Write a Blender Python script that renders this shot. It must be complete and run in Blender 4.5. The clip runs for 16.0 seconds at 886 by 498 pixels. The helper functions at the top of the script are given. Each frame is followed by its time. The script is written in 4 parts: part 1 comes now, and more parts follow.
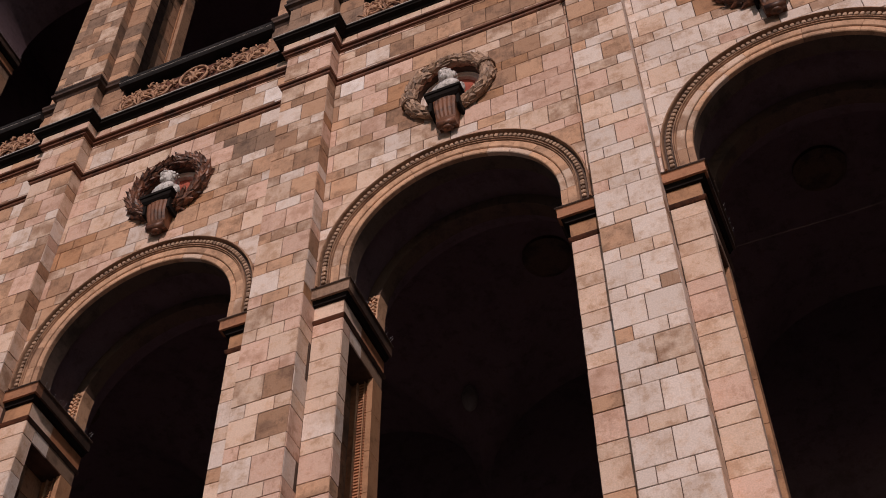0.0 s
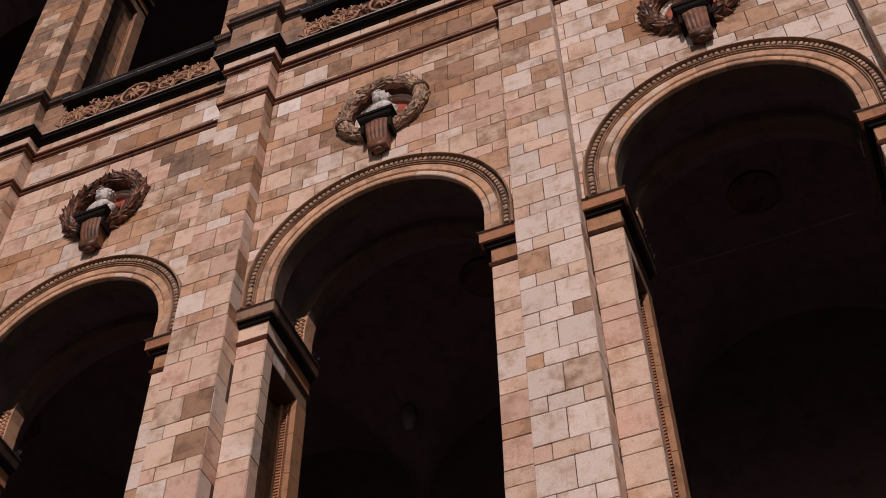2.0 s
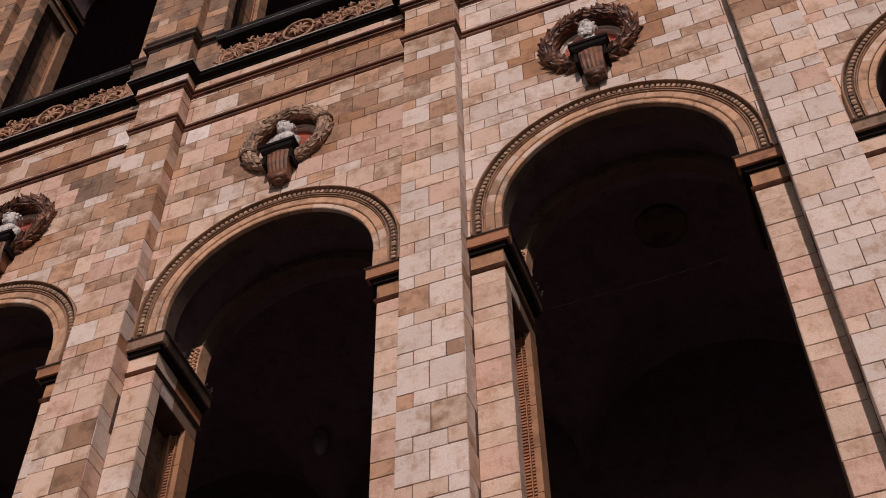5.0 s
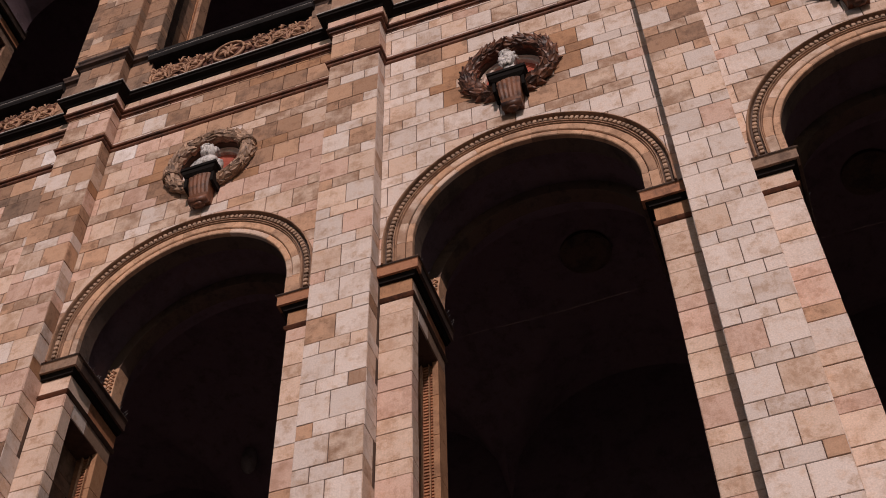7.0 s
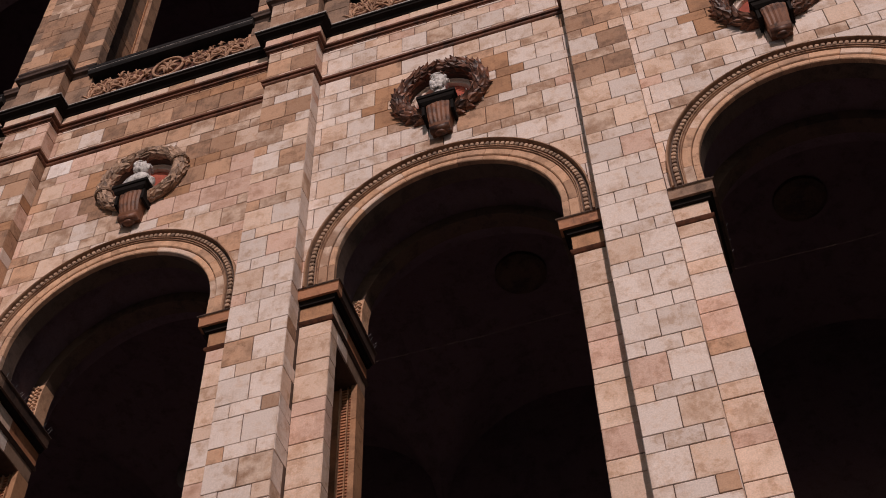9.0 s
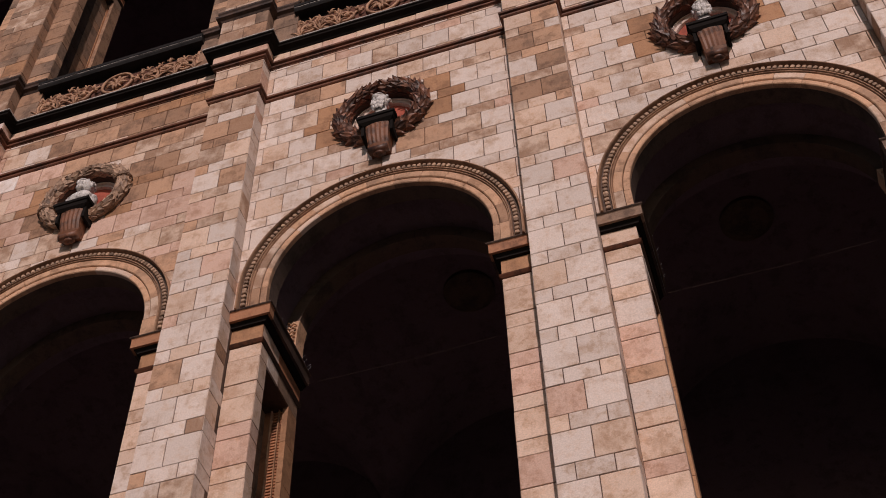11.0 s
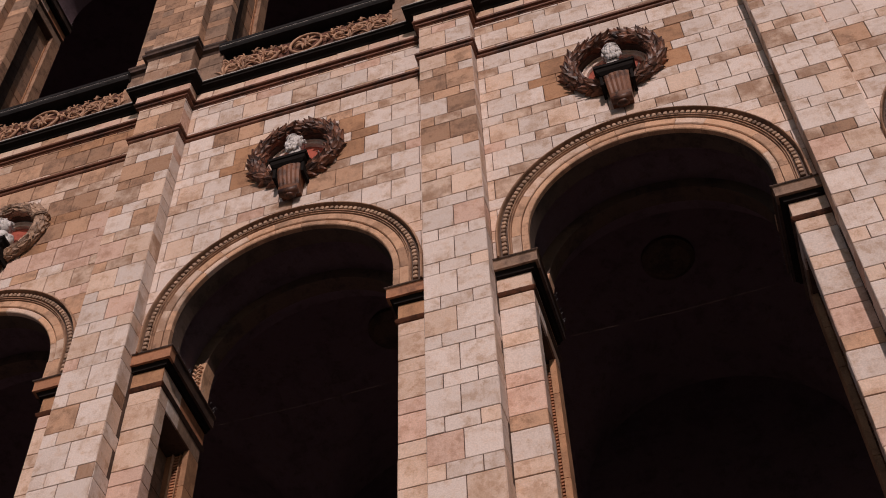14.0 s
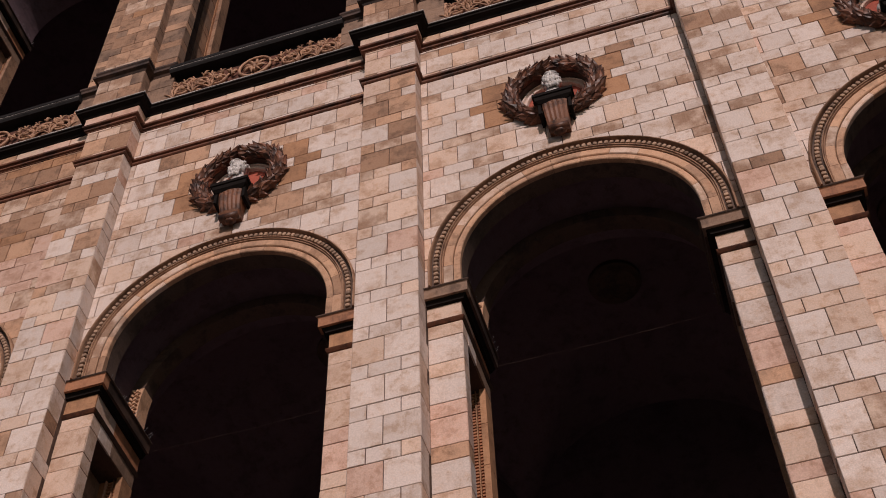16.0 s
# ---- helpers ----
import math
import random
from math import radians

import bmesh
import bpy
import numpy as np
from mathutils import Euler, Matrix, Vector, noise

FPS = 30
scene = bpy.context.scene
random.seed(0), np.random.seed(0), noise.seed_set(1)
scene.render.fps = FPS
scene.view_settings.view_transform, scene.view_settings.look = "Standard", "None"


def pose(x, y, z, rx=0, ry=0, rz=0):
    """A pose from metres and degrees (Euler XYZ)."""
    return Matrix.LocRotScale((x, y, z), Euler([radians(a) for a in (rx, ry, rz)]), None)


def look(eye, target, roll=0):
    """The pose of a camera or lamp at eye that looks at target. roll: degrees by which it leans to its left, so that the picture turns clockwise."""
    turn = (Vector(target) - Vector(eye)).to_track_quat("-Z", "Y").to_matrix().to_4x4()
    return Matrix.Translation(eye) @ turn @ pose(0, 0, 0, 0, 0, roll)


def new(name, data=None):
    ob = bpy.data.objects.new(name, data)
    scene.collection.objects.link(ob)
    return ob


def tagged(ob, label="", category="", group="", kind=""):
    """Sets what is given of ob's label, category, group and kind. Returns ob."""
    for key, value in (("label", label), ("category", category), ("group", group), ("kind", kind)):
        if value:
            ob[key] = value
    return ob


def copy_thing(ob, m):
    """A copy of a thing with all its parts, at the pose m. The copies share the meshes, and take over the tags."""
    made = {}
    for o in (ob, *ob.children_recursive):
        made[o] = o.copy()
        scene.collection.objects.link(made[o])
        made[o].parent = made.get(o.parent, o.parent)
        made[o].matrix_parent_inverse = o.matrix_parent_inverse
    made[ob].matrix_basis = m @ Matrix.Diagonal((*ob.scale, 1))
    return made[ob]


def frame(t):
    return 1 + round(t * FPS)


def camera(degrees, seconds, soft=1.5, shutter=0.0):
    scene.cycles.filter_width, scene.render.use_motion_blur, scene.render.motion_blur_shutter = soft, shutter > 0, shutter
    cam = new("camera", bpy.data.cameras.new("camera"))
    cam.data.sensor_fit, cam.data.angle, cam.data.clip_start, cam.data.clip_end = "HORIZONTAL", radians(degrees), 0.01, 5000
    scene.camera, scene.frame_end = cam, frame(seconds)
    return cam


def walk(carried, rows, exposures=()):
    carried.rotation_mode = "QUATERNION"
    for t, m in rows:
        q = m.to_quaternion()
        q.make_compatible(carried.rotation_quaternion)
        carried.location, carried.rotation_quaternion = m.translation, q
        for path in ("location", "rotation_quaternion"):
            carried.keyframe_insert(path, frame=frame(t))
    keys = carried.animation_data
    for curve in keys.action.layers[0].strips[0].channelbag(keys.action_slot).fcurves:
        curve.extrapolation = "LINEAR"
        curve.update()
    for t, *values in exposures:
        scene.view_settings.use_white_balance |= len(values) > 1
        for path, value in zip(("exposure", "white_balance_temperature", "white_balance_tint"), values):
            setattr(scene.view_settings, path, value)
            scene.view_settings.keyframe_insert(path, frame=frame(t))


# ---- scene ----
cam = camera(36.0, 16.0, soft=1.0)
PATH = [
    (0, (1.835, -10.353, 1.666), (1.347, -9.192, 3.22), -0.3),
    (0.5, (2.036, -10.246, 1.702), (1.553, -9.087, 3.26), -0.2),
    (1, (2.204, -10.235, 1.669), (1.733, -9.075, 3.229), -0.5),
    (1.5, (2.403, -10.228, 1.691), (1.94, -9.066, 3.251), -0.6),
    (2, (2.625, -10.258, 1.702), (2.167, -9.096, 3.264), -0.7),
    (2.5, (2.813, -10.276, 1.722), (2.362, -9.114, 3.286), -0.8),
    (3, (3.029, -10.222, 1.777), (2.579, -9.062, 3.343), -0.8),
    (3.5, (3.251, -10.248, 1.783), (2.804, -9.085, 3.348), -0.9),
    (4, (3.454, -10.212, 1.775), (3.013, -9.05, 3.342), -0.9),
    (6.5, (4.572, -10.202, 1.846), (4.178, -9.027, 3.416), -1.4),
    (7, (4.797, -10.243, 1.848), (4.411, -9.069, 3.42), -1.6),
    (7.5, (4.991, -10.258, 1.869), (4.615, -9.083, 3.443), -1.8),
    (8, (5.199, -10.258, 1.904), (4.831, -9.081, 3.478), -1.8),
    (8.5, (5.398, -10.259, 1.918), (5.038, -9.081, 3.493), -1.8),
    (9, (5.599, -10.262, 1.922), (5.245, -9.082, 3.497), -1.9),
    (11.5, (6.677, -10.184, 2.086), (6.333, -9.008, 3.667), -1.9),
    (12, (6.884, -10.168, 2.101), (6.544, -8.997, 3.686), -2.0),
    (12.5, (7.077, -10.139, 2.133), (6.741, -8.972, 3.721), -2.1),
    (13, (7.285, -10.126, 2.162), (6.95, -8.961, 3.753), -2.1),
    (13.5, (7.494, -10.119, 2.17), (7.161, -8.956, 3.763), -2.1),
    (14, (7.712, -10.106, 2.167), (7.383, -8.947, 3.763), -2.2),
    (14.5, (7.932, -10.119, 2.188), (7.606, -8.96, 3.784), -2.2),
    (15, (8.125, -10.101, 2.207), (7.803, -8.944, 3.806), -2.2),
    (15.5, (8.328, -10.11, 2.241), (8.009, -8.954, 3.842), -2.2),
    (16, (8.55, -10.14, 2.254), (8.233, -8.985, 3.856), -2.3),
]
walk(cam, [(t, look(eye, target, roll)) for t, eye, target, roll in PATH])

# ---- world, sun ----
SUN_AZ, SUN_EL = 16.0, 27.0     # degrees right of the facade's normal, and above the horizon
world = bpy.data.worlds.new("sky")
scene.world = world
world.use_nodes = True
wn, wl = world.node_tree.nodes, world.node_tree.links
sky = wn.new("ShaderNodeTexSky")
sky.sky_type, sky.sun_disc = "NISHITA", False
sky.sun_elevation, sky.sun_rotation = radians(SUN_EL), radians(180 - SUN_AZ)
wl.new(sky.outputs["Color"], wn["Background"].inputs["Color"])
wn["Background"].inputs["Strength"].default_value = 0.04
sun_dir = Vector((math.sin(radians(SUN_AZ)) * math.cos(radians(SUN_EL)), -math.cos(radians(SUN_AZ)) * math.cos(radians(SUN_EL)), math.sin(radians(SUN_EL))))
sun_data = bpy.data.lights.new("sun", "SUN")
sun_data.energy, sun_data.angle, sun_data.color = 2.55, radians(0.6), (1.0, 0.815, 0.785)
sun = new("sun", sun_data)
sun.matrix_world = look(sun_dir * 60, (0, 0, 0))
scene.view_settings.exposure = 0.0

# ---- materials ----


def stone(name, base, dark, rough=0.75, streaks=0.35, spread=0.10, bump=0.25, scale=1.0, soiled=0.0, spec=0.3):
    """Weathered terracotta or stone: shade from piece to piece, cloudy stains, vertical streaks and fine grain."""
    m = bpy.data.materials.new(name)
    m.use_nodes = True
    n, l = m.node_tree.nodes, m.node_tree.links
    bsdf = n["Principled BSDF"]
    geo, info = n.new("ShaderNodeNewGeometry"), n.new("ShaderNodeObjectInfo")
    cloud = n.new("ShaderNodeTexNoise")
    cloud.inputs["Scale"].default_value, cloud.inputs["Detail"].default_value = 2.6 * scale, 6
    cloud.inputs["Roughness"].default_value = 0.62
    shift = n.new("ShaderNodeVectorMath")
    shift.operation = "MULTIPLY_ADD"
    shift.inputs[1].default_value = (37.0, 11.0, 53.0)
    l.new(info.outputs["Random"], shift.inputs[0])
    l.new(geo.outputs["Position"], shift.inputs[2])
    l.new(shift.outputs["Vector"], cloud.inputs["Vector"])
    squash = n.new("ShaderNodeMapping")
    squash.inputs["Scale"].default_value = (26, 26, 3.0)
    l.new(shift.outputs["Vector"], squash.inputs["Vector"])
    streak = n.new("ShaderNodeTexNoise")
    streak.inputs["Scale"].default_value, streak.inputs["Detail"].default_value = 1.0, 4
    l.new(squash.outputs["Vector"], streak.inputs["Vector"])
    grain = n.new("ShaderNodeTexNoise")
    grain.inputs["Scale"].default_value, grain.inputs["Detail"].default_value = 55, 4
    l.new(geo.outputs["Position"], grain.inputs["Vector"])

    def ramp(src, lo, hi):
        r = n.new("ShaderNodeMapRange")
        r.inputs["From Min"].default_value, r.inputs["From Max"].default_value = lo, hi
        l.new(src, r.inputs["Value"])
        return r.outputs["Result"]

    def calc(op, a, b):
        c = n.new("ShaderNodeMath")
        c.operation = op
        for i, v in enumerate((a, b)):
            if isinstance(v, (int, float)):
                c.inputs[i].default_value = v
            else:
                l.new(v, c.inputs[i])
        return c.outputs["Value"]

    def blend(fac, a, b, kind="MIX"):
        x = n.new("ShaderNodeMix")
        x.data_type, x.blend_type = "RGBA", kind
        for sock, v in ((x.inputs[0], fac), (x.inputs[6], a), (x.inputs[7], b)):
            if isinstance(v, (int, float)):
                sock.default_value = v
            elif isinstance(v, tuple):
                sock.default_value = (*v, 1)
            else:
                l.new(v, sock)
        return x.outputs[2]

    blotch = n.new("ShaderNodeTexNoise")
    blotch.inputs["Scale"].default_value, blotch.inputs["Detail"].default_value = 7.5 * scale, 5
    blotch.inputs["Roughness"].default_value = 0.7
    l.new(shift.outputs["Vector"], blotch.inputs["Vector"])
    dirt = calc("MULTIPLY", ramp(cloud.outputs["Fac"], 0.49 - soiled, 0.68 - soiled), 0.85)
    col = blend(dirt, base, dark)
    warm = tuple(0.62 * b + 0.38 * d for b, d in zip((base[0], base[1] * 0.86, base[2] * 0.72), dark))
    col = blend(calc("MULTIPLY", ramp(blotch.outputs["Fac"], 0.50, 0.70), 0.8), col, warm)
    smudge = calc("MULTIPLY", ramp(blotch.outputs["Fac"], 0.52, 0.60), ramp(cloud.outputs["Fac"], 0.46, 0.56))
    col = blend(calc("MULTIPLY", smudge, 0.6), col, tuple(0.88 * d for d in dark))
    flat = n.new("ShaderNodeMapping")
    flat.inputs["Scale"].default_value = (1.3, 1.3, 4.2)
    l.new(geo.outputs["Position"], flat.inputs["Vector"])
    run_off = n.new("ShaderNodeTexNoise")
    run_off.inputs["Scale"].default_value, run_off.inputs["Detail"].default_value, run_off.inputs["Roughness"].default_value = 1.0, 8, 0.72
    l.new(flat.outputs["Vector"], run_off.inputs["Vector"])
    col = blend(calc("MULTIPLY", calc("MULTIPLY", ramp(run_off.outputs["Fac"], 0.57, 0.68), ramp(streak.outputs["Fac"], 0.36, 0.58)), 0.55 * min(1.0, 2.2 * base[0])), col, dark)
    lines = calc("MULTIPLY", ramp(streak.outputs["Fac"], 0.52, 0.72), ramp(cloud.outputs["Fac"], 0.42, 0.60))
    col = blend(calc("MULTIPLY", lines, streaks), col, dark)
    shade = calc("ADD", 1 - spread, calc("MULTIPLY", info.outputs["Random"], 2 * spread))
    shade = calc("MULTIPLY", shade, calc("ADD", 0.70, calc("MULTIPLY", grain.outputs["Fac"], 0.60)))
    mul = n.new("ShaderNodeVectorMath")
    mul.operation = "SCALE"
    l.new(col, mul.inputs[0])
    l.new(shade, mul.inputs["Scale"])
    l.new(mul.outputs["Vector"], bsdf.inputs["Base Color"])
    bsdf.inputs["Roughness"].default_value = rough
    bsdf.inputs["Specular IOR Level"].default_value = spec
    b = n.new("ShaderNodeBump")
    b.inputs["Strength"].default_value, b.inputs["Distance"].default_value = bump, 0.01
    l.new(calc("ADD", calc("MULTIPLY", cloud.outputs["Fac"], 0.8), calc("MULTIPLY", grain.outputs["Fac"], 0.4)), b.inputs["Height"])
    l.new(b.outputs["Normal"], bsdf.inputs["Normal"])
    return m


PALE = stone("pale_grey_terracotta", (0.632, 0.532, 0.472), (0.45, 0.318, 0.235), streaks=0.6)
ROSE = stone("rose_terracotta", (0.60, 0.41, 0.325), (0.42, 0.25, 0.175), streaks=0.5)
CREAM = stone("cream_terracotta", (0.625, 0.465, 0.365), (0.44, 0.28, 0.185), streaks=0.5)
TAN = stone("tan_terracotta", (0.50, 0.305, 0.195), (0.25, 0.15, 0.095), streaks=0.5)
BROWN = stone("stained_brown_terracotta", (0.345, 0.205, 0.128), (0.16, 0.092, 0.06), streaks=0.8)
BEAD = stone("weathered_bead_terracotta", (0.40, 0.265, 0.18), (0.13, 0.085, 0.06), streaks=0.8, spread=0.25)
FRESH = stone("fresh_white_terracotta", (0.76, 0.69, 0.65), (0.60, 0.50, 0.44), streaks=0.2)
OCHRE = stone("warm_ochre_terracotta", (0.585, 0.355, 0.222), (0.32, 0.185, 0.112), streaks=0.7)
ORANGE = stone("ochre_terracotta", (0.40, 0.215, 0.115), (0.23, 0.12, 0.065), streaks=0.5)
GREY = stone("sooty_brown_terracotta", (0.265, 0.172, 0.118), (0.11, 0.07, 0.05), streaks=0.8)
FRAME = stone("red_ochre_terracotta", (0.38, 0.17, 0.085), (0.18, 0.08, 0.045), streaks=0.6)
SLAB = stone("orange_red_terracotta", (0.34, 0.16, 0.085), (0.15, 0.07, 0.042), streaks=0.6)
STAINED = stone("stained_pale_terracotta", (0.57, 0.43, 0.335), (0.27, 0.155, 0.095), streaks=1.0, soiled=0.09)
# also paints shade on ribs, recesses and sleeves
SOOTY_SHADE = stone("sooty_shade_terracotta", (0.10, 0.062, 0.045), (0.04, 0.027, 0.022), streaks=0.8)
MORTAR = stone("dark_mortar", (0.10, 0.062, 0.046), (0.055, 0.036, 0.028), rough=0.9, spread=0.0)
RED = stone("red_brown_terracotta", (0.17, 0.07, 0.04), (0.035, 0.02, 0.015), rough=0.6, streaks=0.8)
# shade under the front ring, given as a dark colour
INTRADOS = stone("shade_brown_intrados", (0.105, 0.07, 0.054), (0.045, 0.032, 0.027), streaks=0.6)
# black stone; under slabs and copings it paints their shadow
SOOT_AND_SHADE = stone("soot_and_shade_stone", (0.014, 0.011, 0.010), (0.008, 0.007, 0.006), rough=0.85, spec=0.08)
LEAF = stone("dark_glazed_terracotta", (0.19, 0.082, 0.048), (0.022, 0.013, 0.011), rough=0.45, spread=0.45, scale=3, soiled=0.06)
LEAF_PALE = stone("worn_grey_brown_terracotta", (0.38, 0.25, 0.17), (0.09, 0.055, 0.04), rough=0.6, spread=0.35, scale=3)
BRACKET = stone("streaked_red_brown_glaze", (0.20, 0.085, 0.045), (0.035, 0.019, 0.014), rough=0.55, streaks=1.0, scale=2)
NICHE = stone("oxide_red_plaster", (0.40, 0.10, 0.065), (0.22, 0.055, 0.038), rough=0.85)
MARBLE = stone("white_marble", (0.68, 0.65, 0.62), (0.15, 0.13, 0.12), rough=0.55, scale=4.5, spread=0.05, streaks=0.8)
SCROLL = stone("buff_relief_terracotta", (0.46, 0.27, 0.17), (0.17, 0.085, 0.05), rough=0.65, scale=2)
SCROLL_BACK = stone("dark_red_relief_ground", (0.14, 0.055, 0.034), (0.04, 0.02, 0.014))
# plaster colour darkened to carry the shade inside the arches
PLASTER = stone("shade_dimmed_plaster", (0.132, 0.086, 0.10), (0.082, 0.055, 0.064), spread=0.0)
PAVING = stone("grey_paving", (0.10, 0.09, 0.085), (0.06, 0.055, 0.05), spread=0.0, scale=0.4)
# unseen gallery floor, made pale so it bounces sunlight up into the vaults
BOUNCE_FLOOR = stone("pale_bounce_floor", (0.38, 0.34, 0.33), (0.26, 0.23, 0.22), spread=0.0, scale=0.5)
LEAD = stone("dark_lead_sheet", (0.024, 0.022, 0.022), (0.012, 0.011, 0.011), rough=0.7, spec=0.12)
FLASHING = stone("weathered_flashing", (0.50, 0.46, 0.43), (0.20, 0.17, 0.15), rough=0.5)
PLINTH = stone("dark_moulded_terracotta", (0.085, 0.05, 0.036), (0.02, 0.014, 0.012), rough=0.6, streaks=0.8, soiled=0.06)
WIRE = stone("steel_wire", (0.25, 0.25, 0.26), (0.15, 0.15, 0.15), rough=0.4)
GLASS = stone("opal_glass", (0.24, 0.22, 0.21), (0.17, 0.155, 0.145), rough=0.25)

# ---- mesh helpers ----


def mesh(name, verts, faces, material, smooth=False):
    me = bpy.data.meshes.new(name)
    me.from_pydata([tuple(v) for v in verts], [], faces)
    bm = bmesh.new()
    bm.from_mesh(me)
    bmesh.ops.recalc_face_normals(bm, faces=bm.faces)
    bm.to_mesh(me)
    bm.free()
    me.materials.append(material)
    if smooth:
        for p in me.polygons:
            p.use_smooth = True
    return me


def part(name, me, parent=None, label="", at=(0, 0, 0), turn=None, size=None):
    ob = new(name, me)
    ob.parent = parent
    ob.location = at
    if turn:
        ob.rotation_euler = turn
    if size:
        ob.scale = size
    return tagged(ob, label) if label else ob


def thing(name, label, category, group="", kind="", at=(0, 0, 0)):
    ob = new(name)
    ob.location = at
    ob.empty_display_size = 0.1
    return tagged(ob, label, category, group, kind)


def box(x0, x1, y0, y1, z0, z1):
    v = [(x, y, z) for z in (z0, z1) for y in (y0, y1) for x in (x0, x1)]
    return v, [(0, 1, 3, 2), (4, 5, 7, 6), (0, 1, 5, 4), (2, 3, 7, 6), (0, 2, 6, 4), (1, 3, 7, 5)]


def joined(solids):
    verts, faces = [], []
    for v, f in solids:
        k = len(verts)
        verts += list(v)
        faces += [tuple(i + k for i in q) for q in f]
    return verts, faces


BLOCKS = {}


def block_mesh(w, h, material, d=0.07, c=0.004):
    """A block with chamfered front edges: front at y = 0, its middle at the origin."""
    key = (round(w, 3), round(h, 3), material.name, d)
    if key not in BLOCKS:
        a, b = w / 2, h / 2
        v = [(-a + c, 0, -b + c), (a - c, 0, -b + c), (a - c, 0, b - c), (-a + c, 0, b - c),
             (-a, c, -b), (a, c, -b), (a, c, b), (-a, c, b), (-a, d, -b), (a, d, -b), (a, d, b), (-a, d, b)]
        f = [(0, 1, 2, 3)]
        for i in range(4):
            j = (i + 1) % 4
            f += [(i, j, 4 + j, 4 + i), (4 + i, 4 + j, 8 + j, 8 + i)]
        BLOCKS[key] = mesh("block", v, f, material)
    return BLOCKS[key]


def pick_at(rng, weights, x, z):
    """A block's stone: the dark, stained ones lie in patches."""
    d = noise.noise((x * 0.55, 3.1, z * 0.8)) + 0.6 * noise.noise((x * 1.7, 7.7, z * 2.1))
    k = 2.8 if d > 0.22 else 1.0 if d > -0.05 else 0.3
    k *= min(max((z - 13.0) / 5.0, 0.22), 1.0)     # the lower blocks are cleaner
    return rng.choices([m for m, _ in weights], [w * (k if m in (TAN, BROWN, ORANGE, GREY, STAINED) else 1) for m, w in weights])[0]


def pick(rng, weights):
    return rng.choices([m for m, _ in weights], [w for _, w in weights])[0]


def lay(parent, rng, x0, x1, z0, z1, y, material, axis="front"):
    """One block as a part: on a front face, or on a face that looks along +x or -x, where x0, x1 run in depth."""
    w, h, j = x1 - x0 - 0.0105, z1 - z0 - 0.0105, rng.uniform(-0.004, 0.004)
    me = block_mesh(w, h, material)
    mid, zc = (x0 + x1) / 2, (z0 + z1) / 2
    if axis == "front":
        return part("block", me, parent, at=(mid, y + j, zc))
    sign = 1 if axis == "right" else -1
    return part("block", me, parent, at=(y + sign * j, mid, zc), turn=(0, 0, radians(90 * sign)))


def sweep(profile, path):
    """profile: (out, z) pairs; path: (x, y, mx, my), the plan's corners and the mitre by which a step outwards moves them."""
    v, f, n = [], [], len(profile)
    for x, y, mx, my in path:
        v += [(x + mx * o, y + my * o, z) for o, z in profile]
    for i in range(len(path) - 1):
        for j in range(n):
            k = (j + 1) % n
            f.append((i * n + j, i * n + k, (i + 1) * n + k, (i + 1) * n + j))
    f += [tuple(range(n)), tuple(range((len(path) - 1) * n, len(path) * n))]
    return v, f


def ring(profile, spokes):
    """profile: (radius, y) pairs, closed; spokes: (x, z, nx, nz), the middle and the way outwards."""
    v, f, n = [], [], len(profile)
    for x, z, nx, nz in spokes:
        v += [(x + nx * r, y, z + nz * r) for r, y in profile]
    for i in range(len(spokes) - 1):
        for j in range(n):
            k = (j + 1) % n
            f.append((i * n + j, i * n + k, (i + 1) * n + k, (i + 1) * n + j))
    f += [tuple(range(n)), tuple(range((len(spokes) - 1) * n, len(spokes) * n))]
    return v, f


def tube(points, radii, sides=6, flat=1.0):
    """A tube through points, its radius changing along it."""
    v, f = [], []
    for i, p in enumerate(points):
        p = Vector(p)
        d = (Vector(points[min(i + 1, len(points) - 1)]) - Vector(points[max(i - 1, 0)])).normalized()
        a = d.cross(Vector((0, 1, 0)))
        a = a.normalized() if a.length > 1e-4 else Vector((1, 0, 0))
        b = a.cross(d)
        for k in range(sides):
            t = 2 * math.pi * k / sides
            v.append(p + (a * math.cos(t) + b * math.sin(t) * flat) * radii[i])
    for i in range(len(points) - 1):
        for k in range(sides):
            m = (k + 1) % sides
            f.append((i * sides + k, i * sides + m, (i + 1) * sides + m, (i + 1) * sides + k))
    f += [tuple(range(sides)), tuple(range((len(points) - 1) * sides, len(points) * sides))]
    return v, f


def ball(c, r, seg=12, rings=8, squash=(1, 1, 1)):
    v = [(c[0] + r * squash[0] * math.sin(math.pi * i / rings) * math.cos(2 * math.pi * k / seg),
          c[1] + r * squash[1] * math.sin(math.pi * i / rings) * math.sin(2 * math.pi * k / seg),
          c[2] + r * squash[2] * math.cos(math.pi * i / rings)) for i in range(rings + 1) for k in range(seg)]
    f = [(i * seg + k, i * seg + (k + 1) % seg, (i + 1) * seg + (k + 1) % seg, (i + 1) * seg + k) for i in range(rings) for k in range(seg)]
    return v, f


def frond(x, y, z, ang, length, thick, curl):
    pts, rad = [], []
    for k in range(6):
        u = k / 5
        a = ang + curl * u
        pts.append((x + length * u * math.cos(a), y - 0.045 * math.sin(math.pi * u) - 0.03 * u, z + length * u * math.sin(a)))
        rad.append(thick * (0.55 + 0.9 * math.sin(math.pi * min(u * 0.9 + 0.1, 1))) * (1.05 - 0.8 * u))
    return tube(pts, rad, 5)


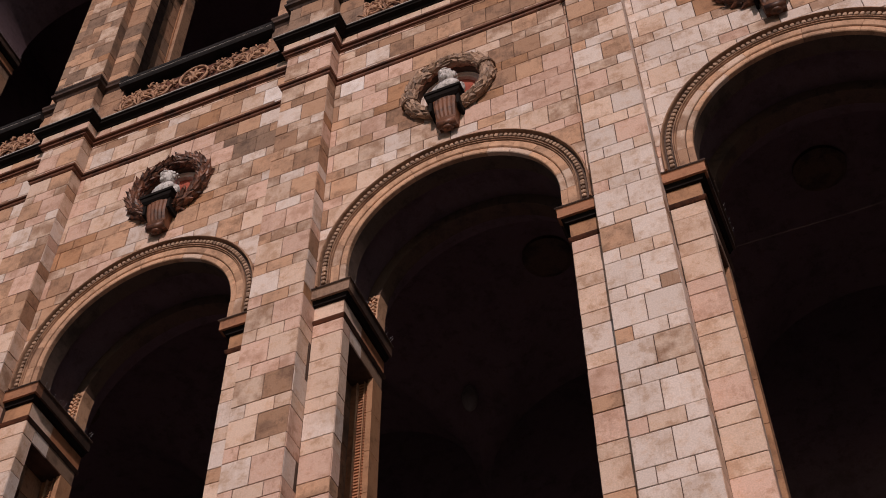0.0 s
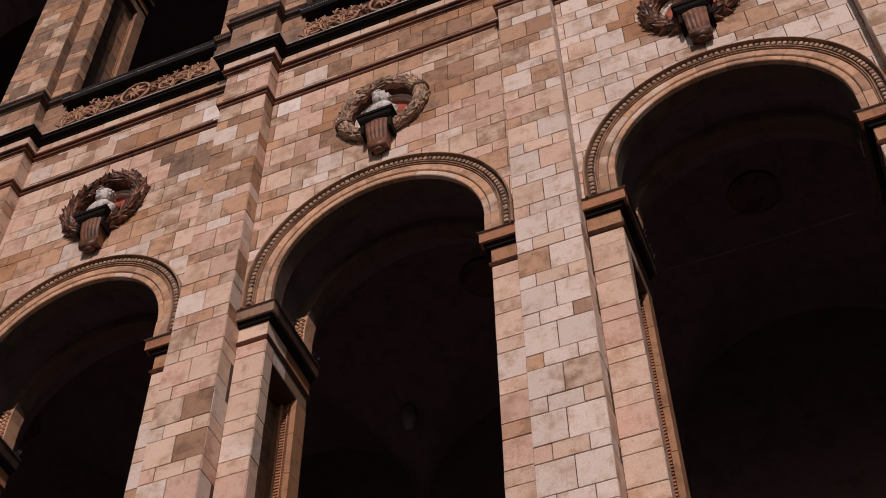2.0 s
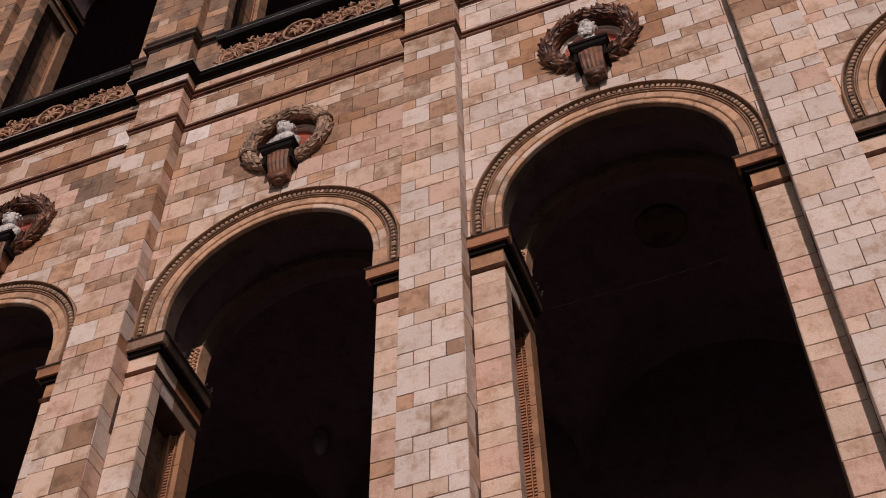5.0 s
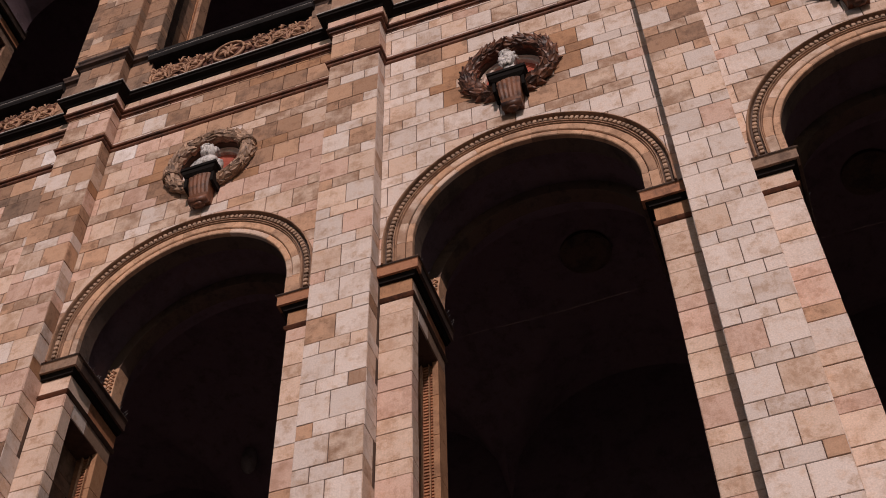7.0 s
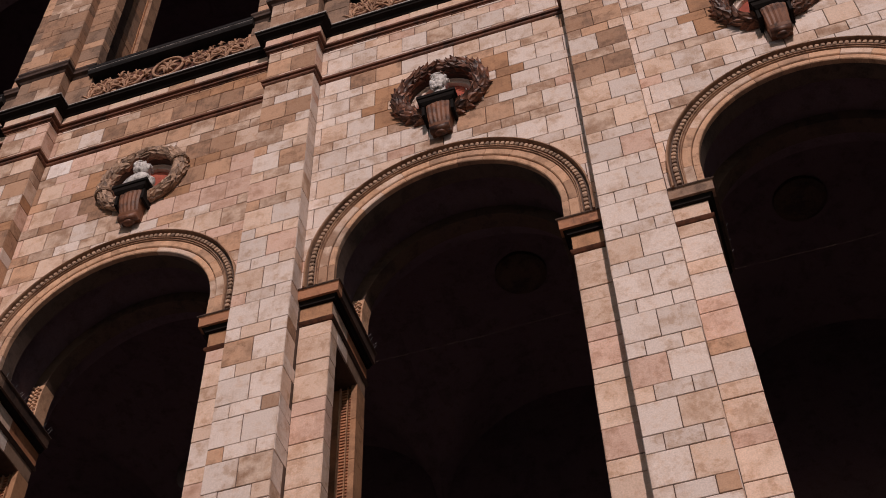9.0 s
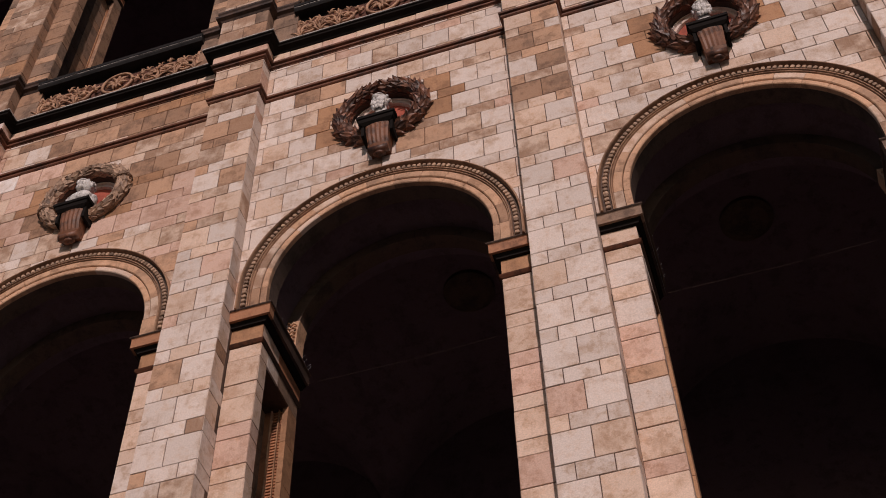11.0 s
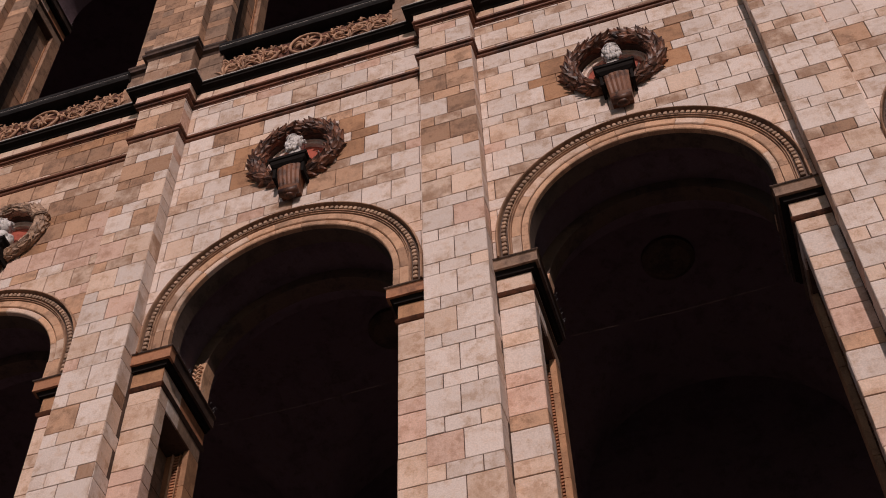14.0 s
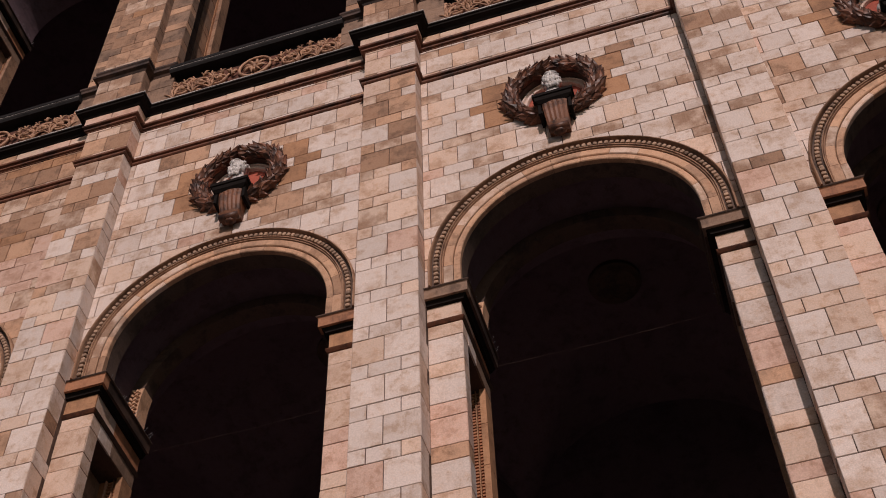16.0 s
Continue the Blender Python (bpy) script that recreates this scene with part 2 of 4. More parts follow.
# ---- plan ----
BAY, HALF = 5.0, 0.43               # spacing of the pilasters, half their width
WALL, JAMB_Y = 0.27, 0.35             # depth of wall and jamb faces behind the pilasters' faces
BACK = 1.80                         # inner face of the arcade wall
R_IN, Z_ARCH, Z_CAP = 1.58, 16.26, 15.87
OPEN = 0.88                         # from a pilaster's middle to the opening
PAIR, LOW, Z0 = 0.70, 0.243, 14.20  # a low and a tall course together, the low one, and a bed joint
Z_STR, Z_FRZ, Z_COR, Z_LEDGE = 21.13, 21.31, 22.20, 22.74
FIRST, LAST = -3, 3                 # pilasters
Z_FLOOR, Z_BASE = 6.0, 9.4


def courses(z_from, z_to, lift=0.0):
    """(bottom, top, is_low) of the courses between two heights."""
    out, k = [], math.floor((z_from - Z0) / PAIR) - 1
    while Z0 + lift + k * PAIR < z_to:
        b = Z0 + lift + k * PAIR
        for lo, hi, low in ((b, b + LOW, True), (b + LOW, b + PAIR, False)):
            a, c = max(lo, z_from), min(hi, z_to)
            if c - a > 0.04:
                out.append((a, c, low))
        k += 1
    return out


WARM = [(PALE, 2.5), (ROSE, 4), (CREAM, 3), (TAN, 3.0), (STAINED, 3), (BROWN, 1.6), (ORANGE, 0.5)]
FAIR = [(PALE, 9), (CREAM, 2.6), (ROSE, 0.4), (TAN, 0.35), (STAINED, 0.8), (BROWN, 0.1)]
MILD = [(PALE, 7.5), (CREAM, 3), (ROSE, 0.8), (TAN, 0.6), (STAINED, 2), (BROWN, 0.25)]
BAY_MIX = {-3: WARM, -2: WARM, -1: WARM, 0: FAIR, 1: FAIR, 2: MILD}
PIL_MIX = {-3: WARM, -2: WARM, -1: WARM, 0: MILD, 1: MILD, 2: MILD, 3: MILD}

# ---- ground ----
ground = part("ground", mesh("ground", [(-900, -900, 0), (900, -900, 0), (900, 900, 0), (-900, 900, 0)], [(0, 1, 2, 3)], PAVING))
tagged(ground, "grey paved ground in front of the arcade", "ground", kind="structure")

# ---- arcade wall: cores with arched openings ----
SPOKES = 40


def arch_spokes(xc, zc, stilt, a0=180.0, a1=0.0, steps=SPOKES):
    sp = [(xc, zc - stilt, -1, 0)] if a0 == 180.0 and stilt else []
    for i in range(steps + 1):
        a = radians(a0 + (a1 - a0) * i / steps)
        sp.append((xc, zc, math.cos(a), math.sin(a)))
    if a1 == 0.0 and stilt:
        sp.append((xc, zc - stilt, 1, 0))
    return sp


def core(xc, r, zc, half, z_top, y0, y1, z_sill):
    """A wall from y0 to y1 over one bay with an arched opening through it."""
    outline = [(xc - r, z_sill)] + [(xc + r * math.cos(radians(180 - 180 * i / SPOKES)), zc + r * math.sin(radians(180 * i / SPOKES))) for i in range(SPOKES + 1)] + [(xc + r, z_sill)]
    v, f = [], []
    outer = []
    for x, z in outline:
        if z <= zc:
            outer.append((xc - half if x < xc else xc + half, z))
        else:
            k = min(half / max(abs(x - xc), 1e-6), (z_top - zc) / max(z - zc, 1e-6))
            outer.append((xc + (x - xc) * k, zc + (z - zc) * k))
    n = len(outline)
    for y in (y0, y1):
        v += [(x, y, z) for x, z in outline] + [(x, y, z) for x, z in outer]
    for i in range(n - 1):
        f += [(i, i + 1, n + i + 1, n + i), (2 * n + i, 2 * n + i + 1, 3 * n + i + 1, 3 * n + i), (i, i + 1, 2 * n + i + 1, 2 * n + i)]
    return v, f


def prism(parent, pts, y, material):
    n = len(pts)
    v = [(x, y, z) for x, z in pts] + [(x, y + 0.07, z) for x, z in pts]
    f = [tuple(range(n))] + [(k, (k + 1) % n, n + (k + 1) % n, n + k) for k in range(n)]
    return part("block", mesh("block", v, f, material), parent)


def clipped(x0, x1, z0, z1, xc, zc, r, full=False):
    """Outline of a block cut back to an arch."""
    pts, inside = [], 0
    edge = [(x0, z0), (x1, z0), (x1, z1), (x0, z1)]
    for (ax, az), (bx, bz) in zip(edge, edge[1:] + edge[:1]):
        for i in range(6):
            x, z = ax + (bx - ax) * i / 6, az + (bz - az) * i / 6
            if z < zc and not full:
                d = abs(x - xc)
                if d < r:
                    inside += 1
                    x = xc + math.copysign(r, x - xc)
            else:
                d = math.hypot(x - xc, z - zc)
                if d < r:
                    inside += 1
                    x, z = xc + (x - xc) * r / d, zc + (z - zc) * r / d
            pts.append((x, z))
    return pts, inside


def lay_clipped(parent, rng, x0, x1, z0, z1, y, material, xc, r):
    g = 0.0055
    pts, inside = clipped(x0 + g, x1 - g, z0 + g, z1 - g, xc, Z_ARCH, r)
    if inside == len(pts):
        return
    if not inside:
        return lay(parent, rng, x0, x1, z0, z1, y, material)
    prism(parent, pts, y, material)


Z_ROUND, R_ROUND = 19.80, 0.60      # round recess within each wreath


def round_core(xc, half, z_bot, z_top, y0, y1):
    """A wall panel with a round hole through it."""
    n, v, f = 48, [], []
    for y in (y0, y1):
        inner, outer = [], []
        for k in range(n):
            t = 2 * math.pi * (k + 0.5) / n
            c, d = math.cos(t), math.sin(t)
            inner.append((xc + R_ROUND * c, y, Z_ROUND + R_ROUND * d))
            q = min(half / max(abs(c), 1e-6), ((z_top - Z_ROUND) if d > 0 else (Z_ROUND - z_bot)) / max(abs(d), 1e-6))
            outer.append((xc + q * c, y, Z_ROUND + q * d))
        v += inner + outer
    for k in range(n):
        m = (k + 1) % n
        f += [(k, m, n + m, n + k), (2 * n + k, 2 * n + m, 3 * n + m, 3 * n + k), (k, m, 2 * n + m, 2 * n + k)]
    return v, f


# larger patches of odd blocks: bay, x from the bay's left pilaster, heights, share, stones
PATCHES = ((-2, 0.4, 3.7, 18.6, 19.3, 0.85, (ORANGE, TAN, TAN)), (-2, 3.5, 4.4, 20.0, 20.6, 0.9, (BROWN, GREY)), (-2, 0.4, 3.6, 20.0, 21.2, 0.6, (ROSE, ROSE, CREAM)),
           (-2, 4.1, 4.6, 21.3, 21.9, 1.0, (FRESH,)), (-1, 0.55, 0.9, 20.7, 21.1, 1.0, (FRESH,)), (-1, 0.9, 2.2, 20.6, 21.2, 0.7, (BROWN, TAN, ROSE)),
           (-1, 1.9, 4.6, 21.3, 22.2, 0.6, (TAN, ORANGE, BROWN)), (-1, 3.0, 4.0, 19.3, 20.4, 0.5, (BROWN, TAN)), (-1, 3.6, 4.6, 17.5, 20.0, 0.3, (ROSE, TAN)),
           (0, 2.7, 4.2, 18.3, 19.3, 0.55, (STAINED, STAINED, TAN)))


def patch_stone(rng, i, x, z):
    for bay, x0, x1, z0, z1, share, stones in PATCHES:
        if i == bay and x0 < x - i * BAY < x1 and z0 <= z < z1 and rng.random() < share:
            return rng.choice(stones)
    return None


def wall_bay(i):
    """Wall between pilasters i and i + 1, from the capitals to the cornice, laid in alternate courses."""
    rng = random.Random(100 + i)
    xl, xc = i * BAY, i * BAY + BAY / 2
    wall = thing("wall_%d" % (i - FIRST + 1), "arcade wall of pale pink and brown terracotta blocks", "wall", kind="structure")
    y0, zs = WALL + 0.02, 18.25
    part("core", mesh("core", *core(xc, R_IN + 0.24, Z_ARCH, BAY / 2 - HALF, zs, y0, BACK, Z_CAP - 0.2), MORTAR), wall)
    part("core", mesh("core", *round_core(xc, BAY / 2, zs, Z_LEDGE - 0.05, y0, y0 + 0.45), MORTAR), wall)
    part("core", mesh("core", *box(xl, xl + BAY, y0 + 0.45, BACK, zs, Z_LEDGE - 0.05), MORTAR), wall)
    part("base", mesh("base", *box(xl, xl + BAY, WALL, BACK, 0, Z_FLOOR), TAN), wall)
    mix = BAY_MIX[i]
    for b, t, low in courses(Z_CAP - 0.1, Z_COR):
        if b < Z_FRZ and t > Z_STR + 0.03:
            if t - Z_FRZ > 0.05:
                b = Z_FRZ
            elif Z_STR + 0.03 - b > 0.05:
                t = Z_STR + 0.03
            else:
                continue
        first, step = (0.753, 0.4367) if low else (0.535, 0.4367)
        edges = [xl + HALF] + [xl + first + step * k + rng.uniform(-0.006, 0.006) for k in range(9 if low else 10)] + [xl + BAY - HALF]
        for a, c in zip(edges, edges[1:]):
            mid = (a + c) / 2
            m = patch_stone(rng, i, mid, b) or pick_at(rng, mix, mid, b)
            if low and m in (PALE, CREAM, ROSE) and rng.random() < 0.2:
                m = STAINED
            if i >= -1 and 0.45 < abs(mid - xc) < 1.12 and 18.7 < b < 20.3 and (not low or rng.random() < 0.4):
                m = ORANGE if i != -1 or rng.random() < 0.4 else BROWN
            g = 0.0055
            pts, inside = clipped(a + g, c - g, b + g, t - g, xc, Z_ROUND, R_ROUND + 0.03, True)
            if inside == len(pts):
                continue
            if inside:
                prism(wall, pts, WALL, m)
            else:
                lay_clipped(wall, rng, a, c, b, t, WALL, m, xc, R_IN + 0.16)


for i in range(FIRST, LAST):
    wall_bay(i)


# ---- pilasters and jamb piers ----
def pilaster(i):
    rng = random.Random(200 + i)
    x = i * BAY
    p = thing("pilaster", "tall flat pilaster of coursed pale terracotta blocks", "pilaster", "pilasters of the arcade")
    part("core", mesh("core", *joined([box(x - HALF + 0.014, x + HALF - 0.014, 0.014, WALL + 0.02, 0, Z_LEDGE - 0.05), box(x - HALF, x + HALF, WALL + 0.02, BACK, Z_FLOOR, 18.2)]), MORTAR), p)
    coursed(p, rng, x, HALF, 0.0, JAMB_Y + 0.012, courses(Z_BASE, Z_COR), PIL_MIX[i])


def coursed(p, rng, x, half, front, back, rows, mix, keep_string=True):
    """Blocks of a pilaster: two to a tall course, three to a low one, and its two sides."""
    for b, t, low in rows:
        if keep_string and b < Z_FRZ and t > Z_STR + 0.03:
            if t - Z_FRZ > 0.05:
                b = Z_FRZ
            elif Z_STR + 0.03 - b > 0.05:
                t = Z_STR + 0.03
            else:
                continue
        cuts = [0, 0.25, 0.73, 1] if low else [0, 0.5 + rng.uniform(-0.02, 0.02), 1]
        for a, c in zip(cuts, cuts[1:]):
            m = pick_at(rng, mix, x + a, b)
            if b > 18.6 and rng.random() < (0.6 if abs(x) < 1 else 0.3):
                m = rng.choice((BROWN, TAN, STAINED, STAINED))
            lay(p, rng, x - half + a * 2 * half, x - half + c * 2 * half, b, t, front, m)
        m = pick_at(rng, mix, x + half, b)
        lay(p, rng, front + 0.008, back, b, t, x + half, m, "right")
        lay(p, rng, front + 0.008, back, b, t, x - half, m, "left")


for i in range(FIRST, LAST + 1):
    pilaster(i)

NEAR_Y, FAR0_Y, FAR1_Y, DEEP = 0.58, 1.37, 1.61, 0.52    # depths of the jamb: near pier's back, far pier; the recess between


def jamb(x, side, z_lo, z_hi, rng, name_group, dy=0.0, mixes=None, deep=DEEP):
    """Pier beside an opening: a near pier of blocks, a recess under a lintel and a moulded far pier with a reeded edge. side: +1 opens to +x."""
    j = thing("jamb_pier", "jamb pier of an arch with recessed panel and reeded red-ochre frame", "pier", name_group)
    a, o = HALF, OPEN
    JAMB, NEAR, FAR0, FAR1 = JAMB_Y + dy, NEAR_Y + dy, FAR0_Y + dy, FAR1_Y + dy
    lows, talls = mixes or ([(CREAM, 3), (TAN, 1), (ROSE, 1)], [(CREAM, 5), (PALE, 2), (ROSE, 1.5)])
    face = "right" if side > 0 else "left"

    def bx(x0, x1, *rest):
        lo, hi = sorted((x + side * x0, x + side * x1))
        return box(lo, hi, *rest)

    top = z_hi - 0.25
    part("core", mesh("core", *joined([bx(a, o - 0.014, JAMB + 0.014, NEAR - 0.012, z_lo, z_hi), bx(a, deep, NEAR - 0.012, FAR1, z_lo, z_hi)]), MORTAR), j)
    for b, t, low in courses(z_lo if z_lo > 20 else Z_BASE, z_hi, 0.118):
        m = pick(rng, lows if low else talls)
        x0, x1 = sorted((x + side * a, x + side * o))
        lay(j, rng, x0, x1, b, t, JAMB, m)
        lay(j, rng, JAMB + 0.006, NEAR, b, t, x + side * o, m, face)
    # recess blocks painted dark for its shadow, darkest in the upper storey's near half
    for b, t, low in courses(z_lo if z_lo > 20 else Z_BASE, top, 0.118):
        lay(j, rng, NEAR, (NEAR + FAR0) / 2, b, t, x + side * (deep + 0.02), pick(rng, [(GREY, 2), (RED, 1)] if z_lo < 20 else [(SOOTY_SHADE, 1)]), face)
        lay(j, rng, (NEAR + FAR0) / 2, FAR0, b, t, x + side * (deep + 0.02), pick(rng, [(GREY, 2), (BROWN, 1)]), face)
    lintel = part("lintel", mesh("lintel", *bx(a, o - 0.02, NEAR, FAR1 - 0.02, top, z_hi), MORTAR), j, "lintel over the recess")
    mid = NEAR + 0.36
    lay(lintel, rng, NEAR, mid, top, z_hi, x + side * o, PALE if z_lo < 20 else GREY, face)
    lay(lintel, rng, mid, FAR1, top, z_hi, x + side * o, GREY, face)
    far = part("frame", mesh("frame", *joined([bx(DEEP, 0.63, FAR0 - 0.01, FAR1, z_lo, top), bx(0.63, 0.80, FAR0 + 0.03, FAR1, z_lo, top)]), FRAME), j, "red-ochre moulded frame")
    part("fillet", mesh("fillet", *bx(0.63, 0.648, FAR0 - 0.035, FAR0 + 0.03, z_lo, top), OCHRE), far)
    part("fillet", mesh("fillet", *bx(0.736, 0.75, FAR0 - 0.025, FAR0 + 0.03, z_lo, top), ORANGE), far)
    part("edge_strip", mesh("edge_strip", *joined([bx(0.80, o, FAR0 - 0.04, FAR1, z_lo + 0.7 * k, min(z_lo + 0.7 * k + 0.69, top)) for k in range(int((top - z_lo) / 0.7) + 1)]), ORANGE if z_lo < 20 else BROWN), far)
    z, beads = max(z_lo, Z_BASE), []
    while z < top - 0.03:
        beads += [bx(0.658, 0.728, FAR0 - 0.012, FAR0 + 0.031, z, z + 0.028), bx(0.756, 0.794, FAR0 - 0.004, FAR0 + 0.031, z, z + 0.028)]
        z += 0.052
    tagged(part("reeding", mesh("reeding", *joined(beads), FRAME), far), kind="stuff")
    return j


for i in range(FIRST, LAST + 1):
    for side in (1, -1):
        if (i, side) not in ((FIRST, -1), (LAST, 1)):
            jamb(i * BAY, side, Z_FLOOR, Z_CAP - 0.60, random.Random(300 + 2 * i + side), "jamb piers of the arcade")


def capital(x, side, z, mat_top, group, reach=1.645, dy=0.0):
    """Capital of a jamb pier, running back along the reveal: top slab, hollow, neck block and small moulding."""
    c = thing("capital", "moulded red-brown capital over a jamb pier with bird spikes", "capital", group)
    a, o = HALF, OPEN

    def run(profile, mat, name, label="", runs=((0.0, None),)):
        y = JAMB_Y + dy
        turn = y + 0.02
        path = [(x + side * a, y, 0, -1), (x + side * o, y, side, -1), (x + side * o, turn, side, 0)]
        p = part(name, mesh(name, *sweep(profile, path), mat), c, label)
        stops = [turn] + [turn + (reach + dy - turn) * u for u, _ in runs[1:]] + [reach + dy]
        for k, (_, m) in enumerate(runs):
            back = [(x + side * o, stops[k] + (0.004 if k else 0), side, 0), (x + side * o, stops[k + 1], side, 0)]
            part("return", mesh("return", *sweep(profile, back), m or mat), p, "return of the moulding along the reveal")

    # slab and astragal returns along the reveal are darker than the fronts
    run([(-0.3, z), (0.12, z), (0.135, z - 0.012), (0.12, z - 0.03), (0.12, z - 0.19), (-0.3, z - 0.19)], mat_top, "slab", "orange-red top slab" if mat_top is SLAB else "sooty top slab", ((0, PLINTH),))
    run([(0.05, z + 0.018), (0.145, z + 0.012), (0.15, z - 0.004), (0.138, z - 0.016), (0.05, z - 0.003)], SOOTY_SHADE, "weathering", "dark weathered top edge")
    # hollow painted black: the shadow band under the slab
    run([(-0.3, z - 0.19), (0.085, z - 0.19), (0.06, z - 0.215), (0.045, z - 0.235), (0.045, z - 0.25), (0.0, z - 0.255), (-0.3, z - 0.255)], SOOT_AND_SHADE, "hollow", "hollow moulding, black for the slab's shadow")
    run([(-0.3, z - 0.255), (0.0, z - 0.255), (0.0, z - 0.535), (-0.3, z - 0.535)], ORANGE if mat_top is SLAB else CREAM, "neck", "", ((0, CREAM), (0.42, FRAME)))
    run([(-0.3, z - 0.535), (0.02, z - 0.535), (0.036, z - 0.55), (0.022, z - 0.565), (0.036, z - 0.58), (0.01, z - 0.60), (-0.3, z - 0.60)], RED, "astragal", "red-brown small moulding", ((0, SOOTY_SHADE),))
    rng, wires = random.Random(7), []
    for k in range(16):
        y = 0.42 + k * 0.078 + dy
        tip = (x + side * (o + rng.uniform(0.1, 0.2)), y + rng.uniform(-0.05, 0.05), z + rng.uniform(0.10, 0.15))
        wires.append(tube([(x + side * (o + 0.06), y, z - 0.005), tip], [0.003, 0.002], 4))
    tagged(part("bird_spike_strip", mesh("bird_spike_strip", *joined(wires), WIRE), c, "thin steel bird deterrent wires"), kind="stuff")
    return c


for i in range(FIRST, LAST + 1):
    for side in (1, -1):
        if (i, side) not in ((FIRST, -1), (LAST, 1)):
            dark = (i == 1 and side == 1) or (i == 2 and side == -1) or (i == -1 and side == 1)
            capital(i * BAY, side, Z_CAP, GREY if dark else SLAB, "capitals of the arcade")


# ---- arches ----
RIB_Y0, RIB_Y1, RING_Y = 1.25, 1.50, 0.58     # the deeper rib, and the back of the front ring
BEAD_R = 1.90


def springer(a, xc, side):
    """Foot of the deeper rib on the capital: a block whose front is carved with slanting leaves, ochre for the sunlit
    stretch of the rib.
    """
    z1, r0, r1 = Z_ARCH + 0.36, R_IN - 0.02, R_IN + 0.15
    rows = [Z_CAP] + [Z_ARCH + (z1 - Z_ARCH) * k / 6 for k in range(7)]
    v, f = [], []
    for z in rows:
        t = math.asin(max(z - Z_ARCH, 0.0) / r1)
        for r, y in ((r0, RIB_Y0 - 0.01), (r1, RIB_Y0 - 0.01), (r1, RIB_Y1), (r0, RIB_Y1)):
            v.append((xc + side * r * math.cos(t), y, z))
    for i in range(len(rows) - 1):
        f += [(4 * i + j, 4 * i + (j + 1) % 4, 4 * i + 4 + (j + 1) % 4, 4 * i + 4 + j) for j in range(4)]
    f += [(0, 1, 2, 3), tuple(range(len(v) - 4, len(v)))]
    s = part("springer", mesh("springer", v, f, OCHRE), a, "carved springer of the deeper rib, ochre for its sunlit stretch")
    for k in range(8):
        z = Z_CAP + 0.09 + 0.078 * k
        t = math.asin(max(z - Z_ARCH, 0.0) / r1)
        xo, xi = xc + side * (r1 - 0.01) * math.cos(t), xc + side * (r0 + 0.02) * math.cos(t)
        xm = (xo + xi) / 2
        pts = [(xo, RIB_Y0 - 0.02, z + 0.05), ((xo + xm) / 2, RIB_Y0 - 0.055, z + 0.035), (xm, RIB_Y0 - 0.045, z), ((xi + xm) / 2, RIB_Y0 - 0.055, z + 0.03), (xi, RIB_Y0 - 0.02, z + 0.01)]
        part("carved_leaf", mesh("carved_leaf", *tube(pts, [0.012, 0.026, 0.014, 0.024, 0.010], 6), OCHRE, True), s)


